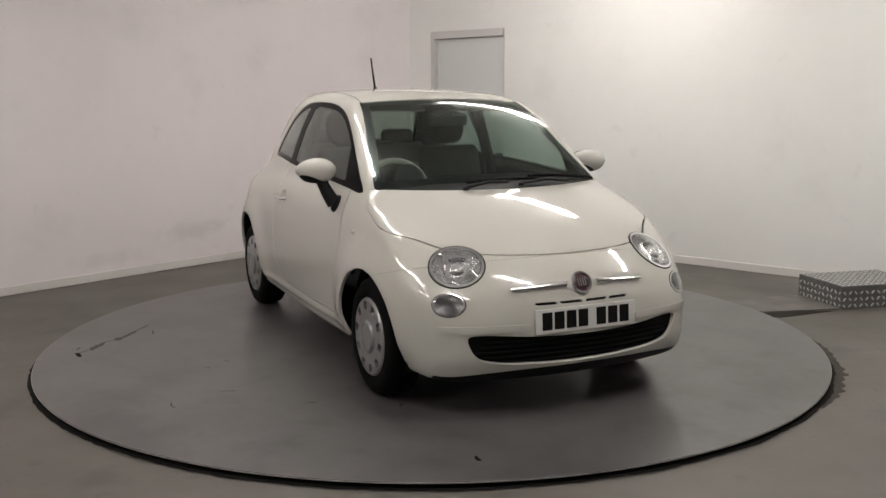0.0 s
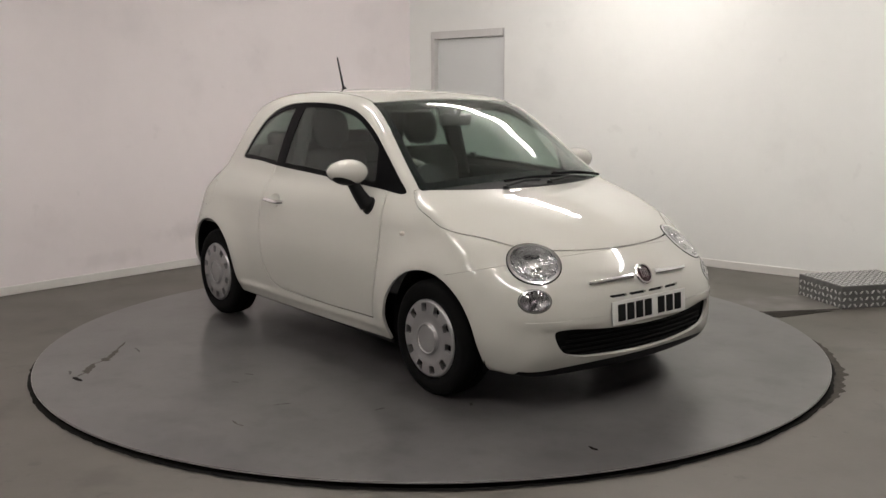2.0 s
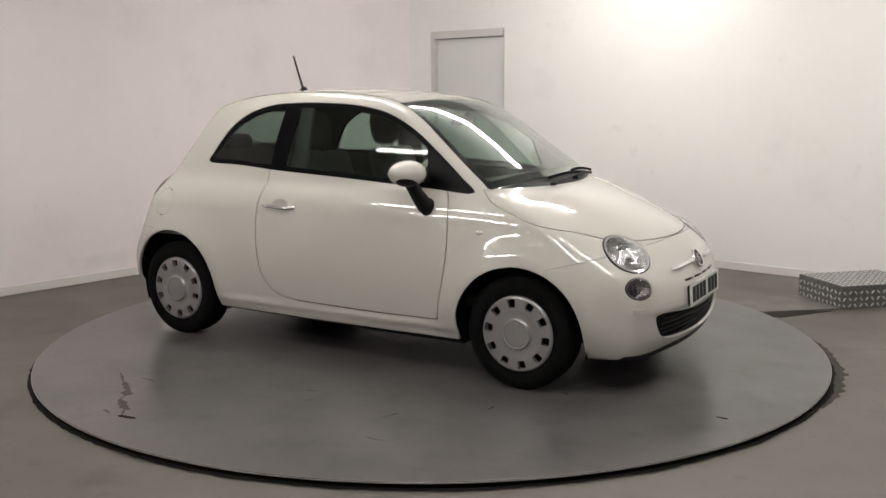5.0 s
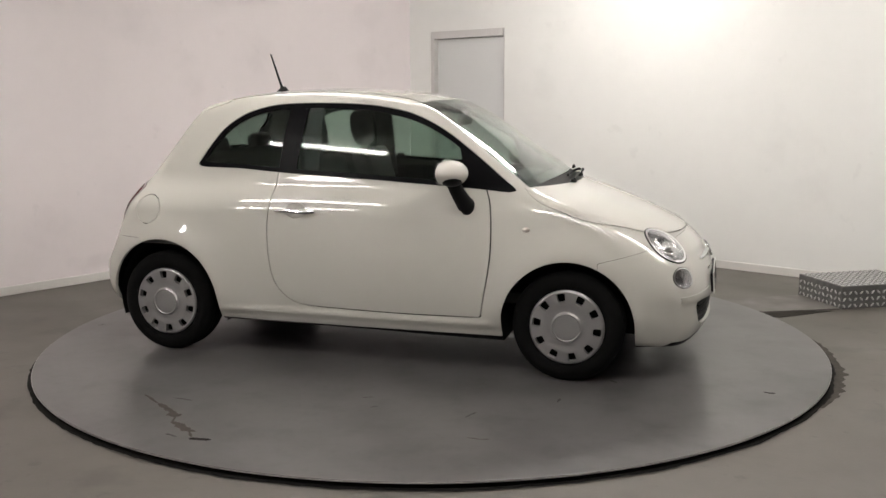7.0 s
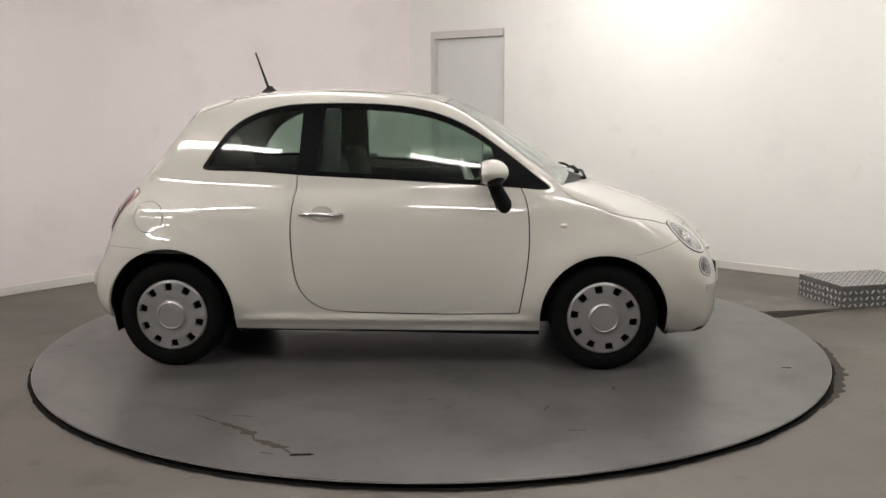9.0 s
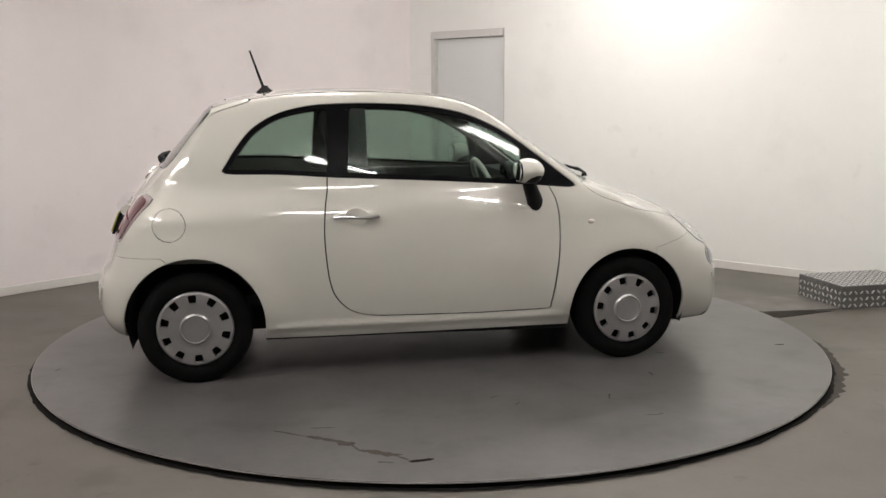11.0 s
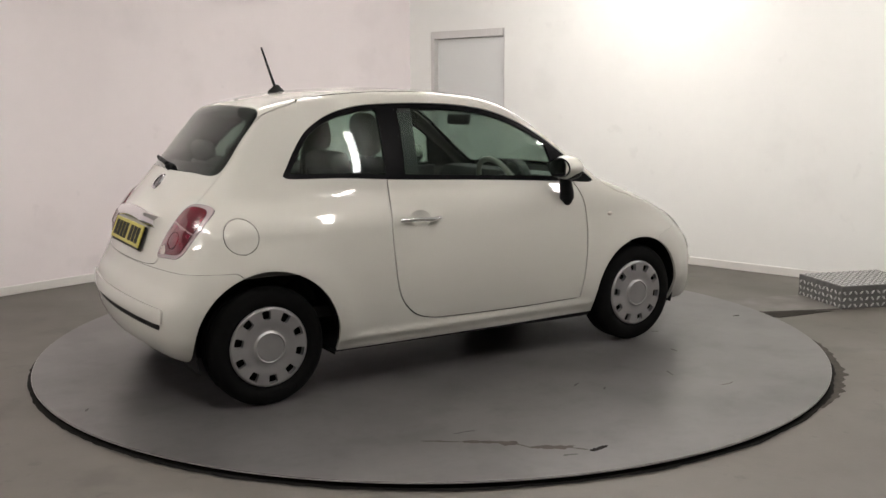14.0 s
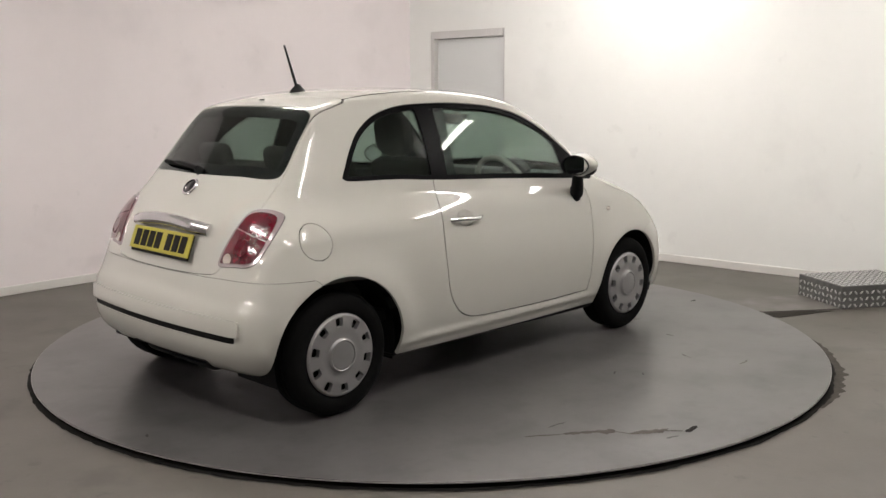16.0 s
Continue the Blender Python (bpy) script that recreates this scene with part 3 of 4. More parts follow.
GRILLE = smooth_loop([(-.545, .395), (-.50, .405), (-.25, .386), (0, .380), (.25, .386), (.50, .405), (.545, .395), (.535, .345), (.50, .298), (.44, .274), (.23, .255), (0, .25), (-.23, .255), (-.44, .274), (-.50, .298), (-.535, .345)], 4)
TAIL_LAMP = smooth_loop([(-.484, .925), (-.52, .945), (-.60, .942), (-.640, .92), (-.662, .86), (-.660, .80), (-.638, .735), (-.61, .715), (-.52, .708), (-.44, .705), (-.432, .72), (-.447, .80), (-.464, .87)], 4)
GATE = smooth_loop([(-.479, 1.357), (-.510, 1.21), (-.531, 1.10), (-.531, .97), (-.520, .90), (-.490, .80), (-.458, .72), (-.43, .675), (-.39, .664), (0, .656), (.39, .664), (.43, .675), (.458, .72), (.490, .80), (.520, .90), (.531, .97),
                    (.531, 1.10), (.510, 1.21), (.479, 1.357), (.463, 1.42), (.2, 1.48), (0, 1.48), (-.2, 1.48), (-.463, 1.42)], 4)
GATE_GLASS = smooth_loop([(-.470, 1.352), (-.502, 1.21), (-.522, 1.10), (-.512, 1.078), (-.3, 1.076), (0, 1.074), (.3, 1.076), (.512, 1.078), (.522, 1.10), (.502, 1.21), (.470, 1.352), (.42, 1.378), (.2, 1.392), (0, 1.395), (-.2, 1.392), (-.42, 1.378)], 4)


def side_of(poly, off=0.0):
    return lambda p: inside_poly(p[:, 0], p[:, 2], poly) - off


def rear_of(poly, off=0.0):
    return lambda p: np.maximum(inside_poly(p[:, 1], p[:, 2], poly) - off, p[:, 0] + .8)


def nose_of(poly, off=0.0):
    return lambda p: np.maximum(inside_poly(p[:, 1], p[:, 2], poly) - off, 1.4 - p[:, 0])


def outside(f):
    return lambda p: -f(p)


def arch(off=0.0):
    def f(p):
        x, z = p[:, 0], p[:, 2]
        a = np.where(z > .287, np.hypot(x - 1.15, z - .287), np.abs(x - 1.15)) - .336
        zz = np.maximum(z - .30, 0)
        b = np.hypot((x + 1.150) / .349, zz / .350) * .34 - .34
        return np.minimum(a, b) - off
    return f


def bonnet(off=0.0):
    """Above the shut line that runs from the screen's foot round the nose."""
    def f(p):
        along = p[:, 0] + .17 * p[:, 1] ** 2 * ramp(p[:, 0], 1.35, 1.6)
        line = pchip(along, [.6, .90, .955, 1.03, 1.10, 1.18, 1.30, 1.42, 1.55, 1.70, 1.9], [1.2, .98, .93, .89, .868, .836, .808, .782, .750, .719, .70])
        return np.maximum((line - p[:, 2]) * .9, cowl(p)) - off
    return f


def cowl(p):
    """Negative ahead of the windscreen's foot."""
    return (1.095 - .42 * p[:, 1] ** 2) - p[:, 0]


def screen(off=0.0):
    """The windscreen: between the foot and the roof's edge, inside the pillars."""
    def f(p):
        x, y, z = p[:, 0], np.abs(p[:, 1]), p[:, 2]
        foot = x - (1.012 - .19 * y ** 2)
        top = (.335 - .16 * y ** 2) - x
        edge = y - pchip(x, [.2, .33, .6, .9, 1.1], [.484, .500, .564, .640, .68])
        return np.maximum(np.maximum(np.maximum(foot, top), edge), .9 - z) - off
    return f


def scuttle(off=0.0):
    """The plastic panel between the screen's foot and the bonnet."""
    def f(p):
        x, y, z = p[:, 0], np.abs(p[:, 1]), p[:, 2]
        return np.maximum(np.maximum(np.maximum((1.010 - .19 * y ** 2) - x, x - (1.095 - .42 * y ** 2)), y - .64), .85 - z) - off
    return f


def roof(off=0.0):
    def f(p):
        x, y = p[:, 0], np.abs(p[:, 1])
        edge = y - pchip(x, [-1.1, -.85, -.3, .1, .4], [.425, .452, .468, .475, .488])
        front = x - (.335 - .16 * y ** 2)
        back = (-.90 + .25 * y ** 2) - x
        return np.maximum(np.maximum(np.maximum(edge, front), back), 1.2 - p[:, 2]) - off
    return f


def ball(c, r, sz=1.0, off=0.0):
    c = np.array(c)
    return lambda p: np.sqrt((p[:, 0] - c[0]) ** 2 + (p[:, 1] - c[1]) ** 2 + ((p[:, 2] - c[2]) / sz) ** 2) - r - off


def under(p):
    return p[:, 2] - .212 - .012 * ramp(-p[:, 0], .5, 1.2) + .022 * ramp(p[:, 0], 1.2, 1.5)


LAMP_AT, FOG_AT, CAP_AT = (1.618, -.527, .700), (1.722, -.618, .540), (-1.258, -.755, .810)
lamp = lambda off=0.0: ball(LAMP_AT, .124, 1, off)
fog = lambda off=0.0: ball(FOG_AT, .076, .68, off)
cap = lambda off=0.0: (lambda p: np.hypot(p[:, 0] - CAP_AT[0], p[:, 2] - CAP_AT[2]) - .080 - off)
dish = lambda off=0.0: (lambda p: np.hypot((p[:, 0] + .328) / .062, (p[:, 2] - .832) / .042) * .05 - .05 - off)
valance = lambda p: np.maximum(np.maximum(np.abs(p[:, 1]) - .40 - .5 * (p[:, 2] - .25), p[:, 2] - .285), p[:, 0] + 1.2)
REAR_STRIP = lambda p: np.maximum(np.maximum(np.abs(p[:, 2] - .418 + .02 * p[:, 1] ** 2) - .016, np.abs(p[:, 1]) - .625), p[:, 0] + 1.2)
TOP_SLOT = lambda p: np.maximum(np.maximum(np.maximum(np.abs(p[:, 2] - .526) - .006, np.abs(p[:, 1]) - .25), 1.2 - p[:, 0]), .006 - np.abs(p[:, 1] / .125 - np.round(p[:, 1] / .125)) * .125)
LIP = lambda p: np.maximum(np.maximum(p[:, 2] - .214 - .022 * ramp(p[:, 0], 1.70, 1.84), np.abs(p[:, 1]) - .66), 1.45 - p[:, 0])


def bumper_side(off=0.0):
    """The front bumper: below a line from the arch to the headlamp."""
    return lambda p: np.maximum(1.30 - p[:, 0], p[:, 2] - (.70) - .25 * (p[:, 0] - 1.62)) - off


HALF = skin_grid()
G = .0034
car = tagged(new("car"), "small white three-door hatchback car on the turntable", "car")
car.scale = (1, 1.018, 1)

doors = clip(clip(HALF, side_of(DOOR, -G)), outside(side_of(DLO, .001)))
doors = clip(clip(doors, lambda p: p[:, 1] + .3), outside(dish()))
rest = clip(HALF, outside(under))
for f in (outside(arch()), outside(side_of(DLO, .001)), outside(screen(.001)), outside(scuttle(.0)), outside(lamp(.0055)), outside(fog(.0045)), outside(nose_of(GRILLE)), outside(LIP), outside(rear_of(TAIL_LAMP, .003)), outside(valance), outside(REAR_STRIP), outside(TOP_SLOT)):
    rest = clip(rest, f)
hood = clip(rest, bonnet(-.0014))
rest = clip(rest, outside(bonnet(.0014)))
gate_of = lambda off: (lambda p: np.maximum(rear_of(GATE, off)(p), p[:, 0] - (-.896 + .25 * p[:, 1] ** 2) - off))
gate = clip(clip(rest, gate_of(-.0016)), outside(rear_of(GATE_GLASS, .001)))
rest = clip(clip(rest, outside(gate_of(.0016))), outside(rear_of(GATE_GLASS, .001)))
top = clip(rest, roof(-.002))
rest = clip(rest, outside(roof(.002)))
not_door = lambda p: -np.maximum(side_of(DOOR, G)(p), p[:, 1] + .3)
rest = clip(rest, not_door)
fuel = clip(rest, cap(-.0018))
rest = clip(rest, outside(cap(.0018)))
front = clip(rest, bumper_side(-.0009))
rest = clip(rest, outside(bumper_side(.0009)))
rear_low = lambda off: (lambda p: np.maximum(p[:, 2] - .652, p[:, 0] + 1.28 + .35 * (p[:, 2] - .652)) - off)
back = clip(rest, rear_low(-.0009))
rest = clip(rest, outside(rear_low(.0009)))

sheet("body_shell", both(rest), PAINT, car)
sheet("bonnet", both(hood), PAINT, car)
sheet("roof", both(top), PAINT, car)
tailgate = sheet("tailgate", both(gate), PAINT, car)
front_bumper = sheet("front_bumper", both(front), PAINT, car)
rear_bumper = sheet("rear_bumper", both(back), PAINT, car)
right_door = sheet("door", doors, PAINT, car)
left_door = sheet("door", mirrored(doors), PAINT, car)
sheet("fuel_flap", fuel, PAINT, car)
sheet("underbody", both(clip(clip(HALF, under), outside(arch()))), BLACK, car, "black underbody", lift=-.004, rim=0)
sheet("rear_valance", both(clip(clip(HALF, valance), outside(under))), BLACK, rear_bumper, "black lower insert", lift=-.012)
sheet("bumper_strip", both(clip(HALF, REAR_STRIP)), BLACK, rear_bumper, "thin black strip", lift=-.004)
sheet("intake_slot", both(clip(HALF, TOP_SLOT)), BLACK, front_bumper, "narrow black slot", lift=-.012, rim=0)
sheet("bumper_lip", both(clip(clip(HALF, LIP), outside(under))), BLACK, front_bumper, "black lower lip", lift=-.002)
grille = sheet("lower_grille", both(clip(HALF, nose_of(GRILLE, .004))), BLACK, front_bumper, "black lower grille", lift=-.03, rim=0)
sheet("scuttle_panel", both(clip(HALF, scuttle(-.001))), BLACK, car, "black plastic scuttle panel", lift=-.006)
# dark layer behind the shut lines
seam = clip(HALF, outside(arch(.0)))
for f in (outside(side_of(DLO, .0)), outside(screen(.0)), outside(rear_of(GATE_GLASS, .0)), outside(lamp(.0)), outside(fog(.0)), outside(nose_of(GRILLE, .0)), outside(rear_of(TAIL_LAMP, 0)), outside(dish(.004))):
    seam = clip(seam, f)
sheet("inner_structure", both(seam), BLACK, car, "dark inner structure", lift=-.014, rim=0)
lining = clip(HALF, lambda p: .62 - p[:, 2])
for f in (outside(side_of(DLO, -.012)), outside(screen(-.03)), outside(rear_of(GATE_GLASS, -.03)), lambda p: p[:, 0] - 1.0):
    lining = clip(lining, f)
sheet("headlining", both(lining), LINER, car, "pale grey interior lining", lift=-.028, rim=0)

# side windows: one black surround, a door pane and a quarter pane
pane_d = lambda off=0.0: (lambda p: np.maximum(np.maximum(side_of(DLO)(p) + .026, p[:, 0] - .60 + .25 * (p[:, 2] - 1.0)), -.365 + .08 * (p[:, 2] - 1) - p[:, 0]) - off)
pane_q = lambda off=0.0: (lambda p: np.maximum(side_of(DLO)(p) + .024, p[:, 0] + .470 - .05 * (p[:, 2] - 1.0)) - off)
surround = clip(clip(clip(HALF, side_of(DLO, -.001)), outside(pane_d())), outside(pane_q()))
door_pane, quarter_pane = clip(HALF, pane_d(.004)), clip(HALF, pane_q(.004))
for s in (lambda m: m, mirrored):
    sheet("window_surround", s(surround), SURROUND, car, "satin black window surround", lift=-.003, rim=.02)
    sheet("side_window", s(door_pane), GLASS, car, "tinted door glass", lift=-.005, thick=.004, shadow=False)
    sheet("quarter_window", s(quarter_pane), GLASS, car, "tinted fixed quarter glass", lift=-.005, thick=.004, shadow=False)
sheet("windscreen", both(clip(HALF, screen(-.002))), SCREEN_GLASS, car, "clear laminated windscreen", lift=-.002, thick=.005, shadow=False)
sheet("screen_border", both(clip(clip(HALF, screen(-.001)), outside(screen(-.045)))), GLOSS_BLACK, car, "black border band of the windscreen", lift=-.009, rim=0)
sheet("rear_window", both(clip(HALF, rear_of(GATE_GLASS, -.001))), REAR_GLASS, tailgate, "tinted rear window", lift=-.003, thick=.004, shadow=False)
sheet("rear_window_border", both(clip(clip(HALF, rear_of(GATE_GLASS, -.001)), outside(rear_of(GATE_GLASS, -.05)))), GLOSS_BLACK, tailgate, "black border band", lift=-.009, rim=0)


# ---------------------------------------------------------------- wheels
def wheel():
    ob = new("wheel")
    ob.parent = car
    w = .0875
    part("tyre", lathe([(.190, -w + .012), (.205, -w + .002), (.235, -w - .004), (.262, -w + .004), (.279, -w + .018), (.285, -w + .034), (.2845, -.03), (.279, -.028), (.279, -.022), (.285, -.02), (.285, .0), (.279, .002), (.279, .008), (.285, .01),
                        (.285, .04), (.279, w - .018), (.25, w), (.19, w - .01)], 96, closed=True, axis="y"), RUBBER, ob, "black rubber tyre")
    part("rim", lathe([(.0, -.045), (.06, -.045), (.16, -.04), (.172, -.05), (.176, -w + .02), (.192, -w + .006), (.196, -w + .012), (.186, .07), (.10, .07), (0, .07)], 64, axis="y"), BLACK, ob, "dark steel rim")
    # hubcap: a dished disc with ten rounded windows
    nr, na = 44, 400
    rr = np.concatenate([np.linspace(.0, .194, nr)])
    aa = np.linspace(0, 2 * np.pi, na, endpoint=False)
    ra, an = np.meshgrid(rr, aa, indexing="ij")
    depth = pchip(ra.ravel(), [0, .062, .066, .072, .077, .092, .13, .165, .182, .190, .194], [-.100, -.099, -.096, -.102, -.092, -.0905, -.0935, -.0925, -.0915, -.084, -.076])
    v = np.stack([(ra * np.cos(an)).ravel(), depth, (ra * np.sin(an)).ravel()], 1)
    i, j = np.meshgrid(np.arange(nr - 1), np.arange(na), indexing="ij")
    a, b, c, d = (i * na + j).ravel(), (i * na + (j + 1) % na).ravel(), ((i + 1) * na + (j + 1) % na).ravel(), ((i + 1) * na + j).ravel()
    t = np.concatenate([np.stack([a, b, c], 1), np.stack([a, c, d], 1)])
    g = np.gradient(pchip(rr, [0, .062, .066, .072, .077, .092, .13, .165, .182, .190, .194], [-.100, -.099, -.096, -.102, -.092, -.0905, -.0935, -.0925, -.0915, -.084, -.076]), rr)
    gg = np.repeat(g, na)
    n = np.stack([gg * np.cos(an).ravel(), -np.ones(len(gg)), gg * np.sin(an).ravel()], 1)
    n /= np.linalg.norm(n, axis=1, keepdims=True)
    fn = np.cross(v[t[:, 1]] - v[t[:, 0]], v[t[:, 2]] - v[t[:, 0]])
    bad = (fn * n[t[:, 0]]).sum(1) < 0
    t[bad] = t[bad][:, ::-1]
    t = t[np.linalg.norm(fn, axis=1) > 1e-12]

    def holes(p):
        r, q = np.hypot(p[:, 0], p[:, 2]), np.arctan2(p[:, 2], p[:, 0])
        q = (q + np.pi / 10) % (np.pi / 5) - np.pi / 10
        dx, dy = np.abs(r - .154) - .0135, np.abs(q * r) - .0125 - .12 * (r - .154)
        return -(np.hypot(np.maximum(dx, 0), np.maximum(dy, 0)) - .0075)
    sheet("hubcap", clip((v, n, t), holes), SILVER, ob, "silver plastic hubcap with ten square holes", rim=.024)
    part("cap_ring", lathe([(.066, -.1005), (.070, -.1035), (.074, -.1005), (.070, -.096)], 48, closed=True, axis="y"), SILVER, ob, "raised ring round the hub")
    return ob


first_wheel = wheel()
first_wheel.matrix_basis = pose(1.15, -.683, .285, 0, 7, 0)
for k, (x, y, a, spin) in enumerate(((-1.15, -.683, 0, 14), (1.15, .683, 180, 3), (-1.15, .683, 180, 21))):
    copy_thing(first_wheel, pose(x, y, .285, 0, spin, a))
for x in (1.15, -1.13):
    for s in (-1, 1):
        bm = bmesh.new()
        rows = []
        for i in range(25):
            a = math.pi * (i / 24) * 1.2 - .31
            rows.append([bm.verts.new((x + .352 * math.cos(a), s * yy, .295 + .362 * math.sin(a))) for yy in (.722, .69, .42)])
        for a, b in zip(rows, rows[1:]):
            for k in range(2):
                bm.faces.new((a[k], a[k + 1], b[k + 1], b[k]))
        bm.faces.new([r[2] for r in rows])
        part("wheel_arch_liner", bm, BLACK, car, "black wheel arch liner")


# ---------------------------------------------------------------- fittings on the car
def above(x, y):
    """A place on the skin, from above."""
    lo, hi = .62, 1.7
    for _ in range(30):
        m = (lo + hi) / 2
        lo, hi = (m, hi) if skin(np.array([[x, y, m]]))[0] < 0 else (lo, m)
    return Vector((x, y, lo))


def beside(x, z, s=-1):
    """A place on the flank."""
    lo, hi = .1, 1.0
    for _ in range(30):
        m = (lo + hi) / 2
        lo, hi = (m, hi) if skin(np.array([[x, s * m, z]]))[0] < 0 else (lo, m)
    return Vector((x, s * lo, z))


def ahead(y, z, s=1):
    """A place on the nose (s = 1) or the tail (s = -1)."""
    lo, hi = .4, 2.0
    for _ in range(30):
        m = (lo + hi) / 2
        lo, hi = (m, hi) if skin(np.array([[s * m, y, z]]))[0] < 0 else (lo, m)
    return Vector((s * lo, y, z))


def facing(p, lift=0.0):
    """A pose on the skin whose z axis is the outward normal and whose y axis points up."""
    n = Vector(skin_normal(np.array([p]))[0])
    x = Vector((0, 0, 1)).cross(n).normalized()
    y = n.cross(x)
    m = Matrix((x, y, n)).transposed().to_4x4()
    m.translation = Vector(p) + n * lift
    return m


def moved(bm, m):
    bmesh.ops.transform(bm, matrix=m, verts=bm.verts)
    if m.determinant() < 0:
        bmesh.ops.reverse_faces(bm, faces=bm.faces)
    return bm


def pushed(mesh, lift):
    """A panel pushed along its normals by lift(points), with new normals."""
    v, n, t = mesh
    v = v + n * lift(v)[:, None]
    fn = np.cross(v[t[:, 1]] - v[t[:, 0]], v[t[:, 2]] - v[t[:, 0]])
    nn = np.zeros_like(v)
    for k in range(3):
        np.add.at(nn, t[:, k], fn)
    return v, nn / np.maximum(np.linalg.norm(nn, axis=1, keepdims=True), 1e-12), t


def flip(m, s):
    return m if s < 0 else mirrored(m)


def finer(mesh, times=1):
    """Splits each triangle into four and lays the new corners on the skin."""
    v, n, t = mesh
    for _ in range(times):
        e = np.sort(np.concatenate([t[:, [0, 1]], t[:, [1, 2]], t[:, [2, 0]]]), 1)
        u, inv = np.unique(e, axis=0, return_inverse=True)
        inv = inv.ravel() + len(v)
        k = len(t)
        a, b, c = inv[:k], inv[k:2 * k], inv[2 * k:]
        v = np.concatenate([v, (v[u[:, 0]] + v[u[:, 1]]) / 2])
        t = np.concatenate([np.stack([t[:, 0], a, c], 1), np.stack([a, t[:, 1], b], 1), np.stack([c, b, t[:, 2]], 1), np.stack([a, b, c], 1)])
        n = skin_normal(v)
        v = v - n * skin(v)[:, None]
    return v, n, t


BOWL = material("lamp_reflector", (.80, .80, .82), .2, metal=1, vary=.2, scale=40, bump=.5, bump_scale=45)
FOG_BOWL = material("grey_lamp_reflector", (.34, .33, .34), .25, metal=1, vary=.3, scale=50, bump=.5, bump_scale=40)
DARK_CHROME = material("dark_chrome", (.16, .15, .16), .2, metal=1)
near = lambda c, r, sz=1.0: (lambda p: np.clip(1 - (np.sqrt((p[:, 0] - c[0]) ** 2 + (p[:, 1] - c[1]) ** 2 + ((p[:, 2] - c[2]) / sz) ** 2) / r) ** 2, 0, 1))
fine_lamp = finer(clip(HALF, lamp(.01)))
fine_fog = finer(clip(HALF, fog(.01)))
for s in (-1, 1):
    light = sheet("headlight", flip(pushed(clip(fine_lamp, lamp(-.006)), lambda p: -.006 - .075 * near(LAMP_AT, .12)(p) ** .6), s), BOWL, car, "round clear headlight with chrome ring", rim=0)
    sheet("bezel", flip(clip(clip(fine_lamp, lamp(-.001)), outside(lamp(-.013))), s), CHROME, light, "chrome ring", lift=.004, rim=.02)
    sheet("gasket", flip(clip(clip(fine_lamp, lamp(.0055)), outside(lamp(-.002))), s), BLACK, light, "thin dark gasket", lift=.001, rim=.02)
    sheet("lens", flip(pushed(clip(fine_lamp, lamp(-.012)), lambda p: .004 + .012 * near(LAMP_AT, .112)(p)), s), LENS, light, "clear domed lens", thick=.003, shadow=False)
    c = Vector(LAMP_AT)
    m = facing(Vector(LAMP_AT) + Vector((.02, -.01, .0)), -.035)
    M2 = Matrix.Diagonal((1, -s, 1, 1))
    part("projector", moved(lathe([(0, .022), (.02, .021), (.034, .012), (.040, .0), (.044, .0), (.046, -.03), (.0, -.03)], 32), M2 @ m), CHROME, light, "bright lamp projector")
    part("inner_ring", moved(lathe([(.060, .0), (.066, .006), (.072, .0), (.066, -.006)], 40, closed=True), M2 @ m), CHROME, light, "bright inner ring")
    part("bulb_shield", moved(box(.07, .014, .02, (0, .052, .0), .004), M2 @ m), DARK_CHROME, light, "dark bulb shield", False)
    low = sheet("fog_light", flip(pushed(clip(fine_fog, fog(-.003)), lambda p: -.004 - .035 * near(FOG_AT, .078, .68)(p) ** .6), s), FOG_BOWL, car, "oval clear lower lamp", rim=0)
    sheet("bezel", flip(clip(clip(fine_fog, fog(.0)), outside(fog(-.006))), s), CHROME, low, "thin chrome ring", lift=.003, rim=.015)
    sheet("gasket", flip(clip(clip(fine_fog, fog(.0045)), outside(fog(-.001))), s), BLACK, low, "thin dark gasket", lift=.001, rim=.015)
    sheet("lens", flip(pushed(clip(fine_fog, fog(-.005)), lambda p: .002 + .006 * near(FOG_AT, .075, .68)(p)), s), LENS, low, "clear lens", thick=.003, shadow=False)
    part("bulb", moved(lathe([(0, .012), (.012, .008), (.018, -.01), (.0, -.012)], 20), M2 @ facing(FOG_AT, -.03)), DARK_CHROME, low, "lamp bulb holder")
    # tail lamp: pale frame, red lenses, round reversing lamp
    inner = lambda off: (lambda p: np.maximum(rear_of(TAIL_LAMP, -.020 - off)(p), -1))
    tl = sheet("tail_light", flip(clip(finer(clip(HALF, rear_of(TAIL_LAMP, .01))), rear_of(TAIL_LAMP, .001)), s), material("pale_lamp_frame", (.60, .52, .53), .14, metal=.5, coat=.6), car, "red tail light in a pale chrome frame", lift=.004, rim=.016)
    red = clip(finer(clip(HALF, rear_of(TAIL_LAMP, .0))), rear_of(TAIL_LAMP, -.014))
    split = lambda p: (p[:, 2] - .845) + .25 * (np.abs(p[:, 1]) - .55)
    sheet("upper_lens", flip(pushed(clip(red, lambda p: .003 - split(p)), lambda p: .009 + .10 * np.clip(-rear_of(TAIL_LAMP, -.014)(p), 0, .05)), s), RED_LENS, tl, "dark red lens", rim=.012)
    rev = ball((-1.548, -.487, .742), .030)
    sheet("lower_lens", flip(pushed(clip(clip(red, lambda p: split(p) + .003), outside(rev)), lambda p: .009 + .16 * np.clip(-rear_of(TAIL_LAMP, -.014)(p), 0, .05)), s), RED_LENS, tl, "bright red lens", rim=.012)
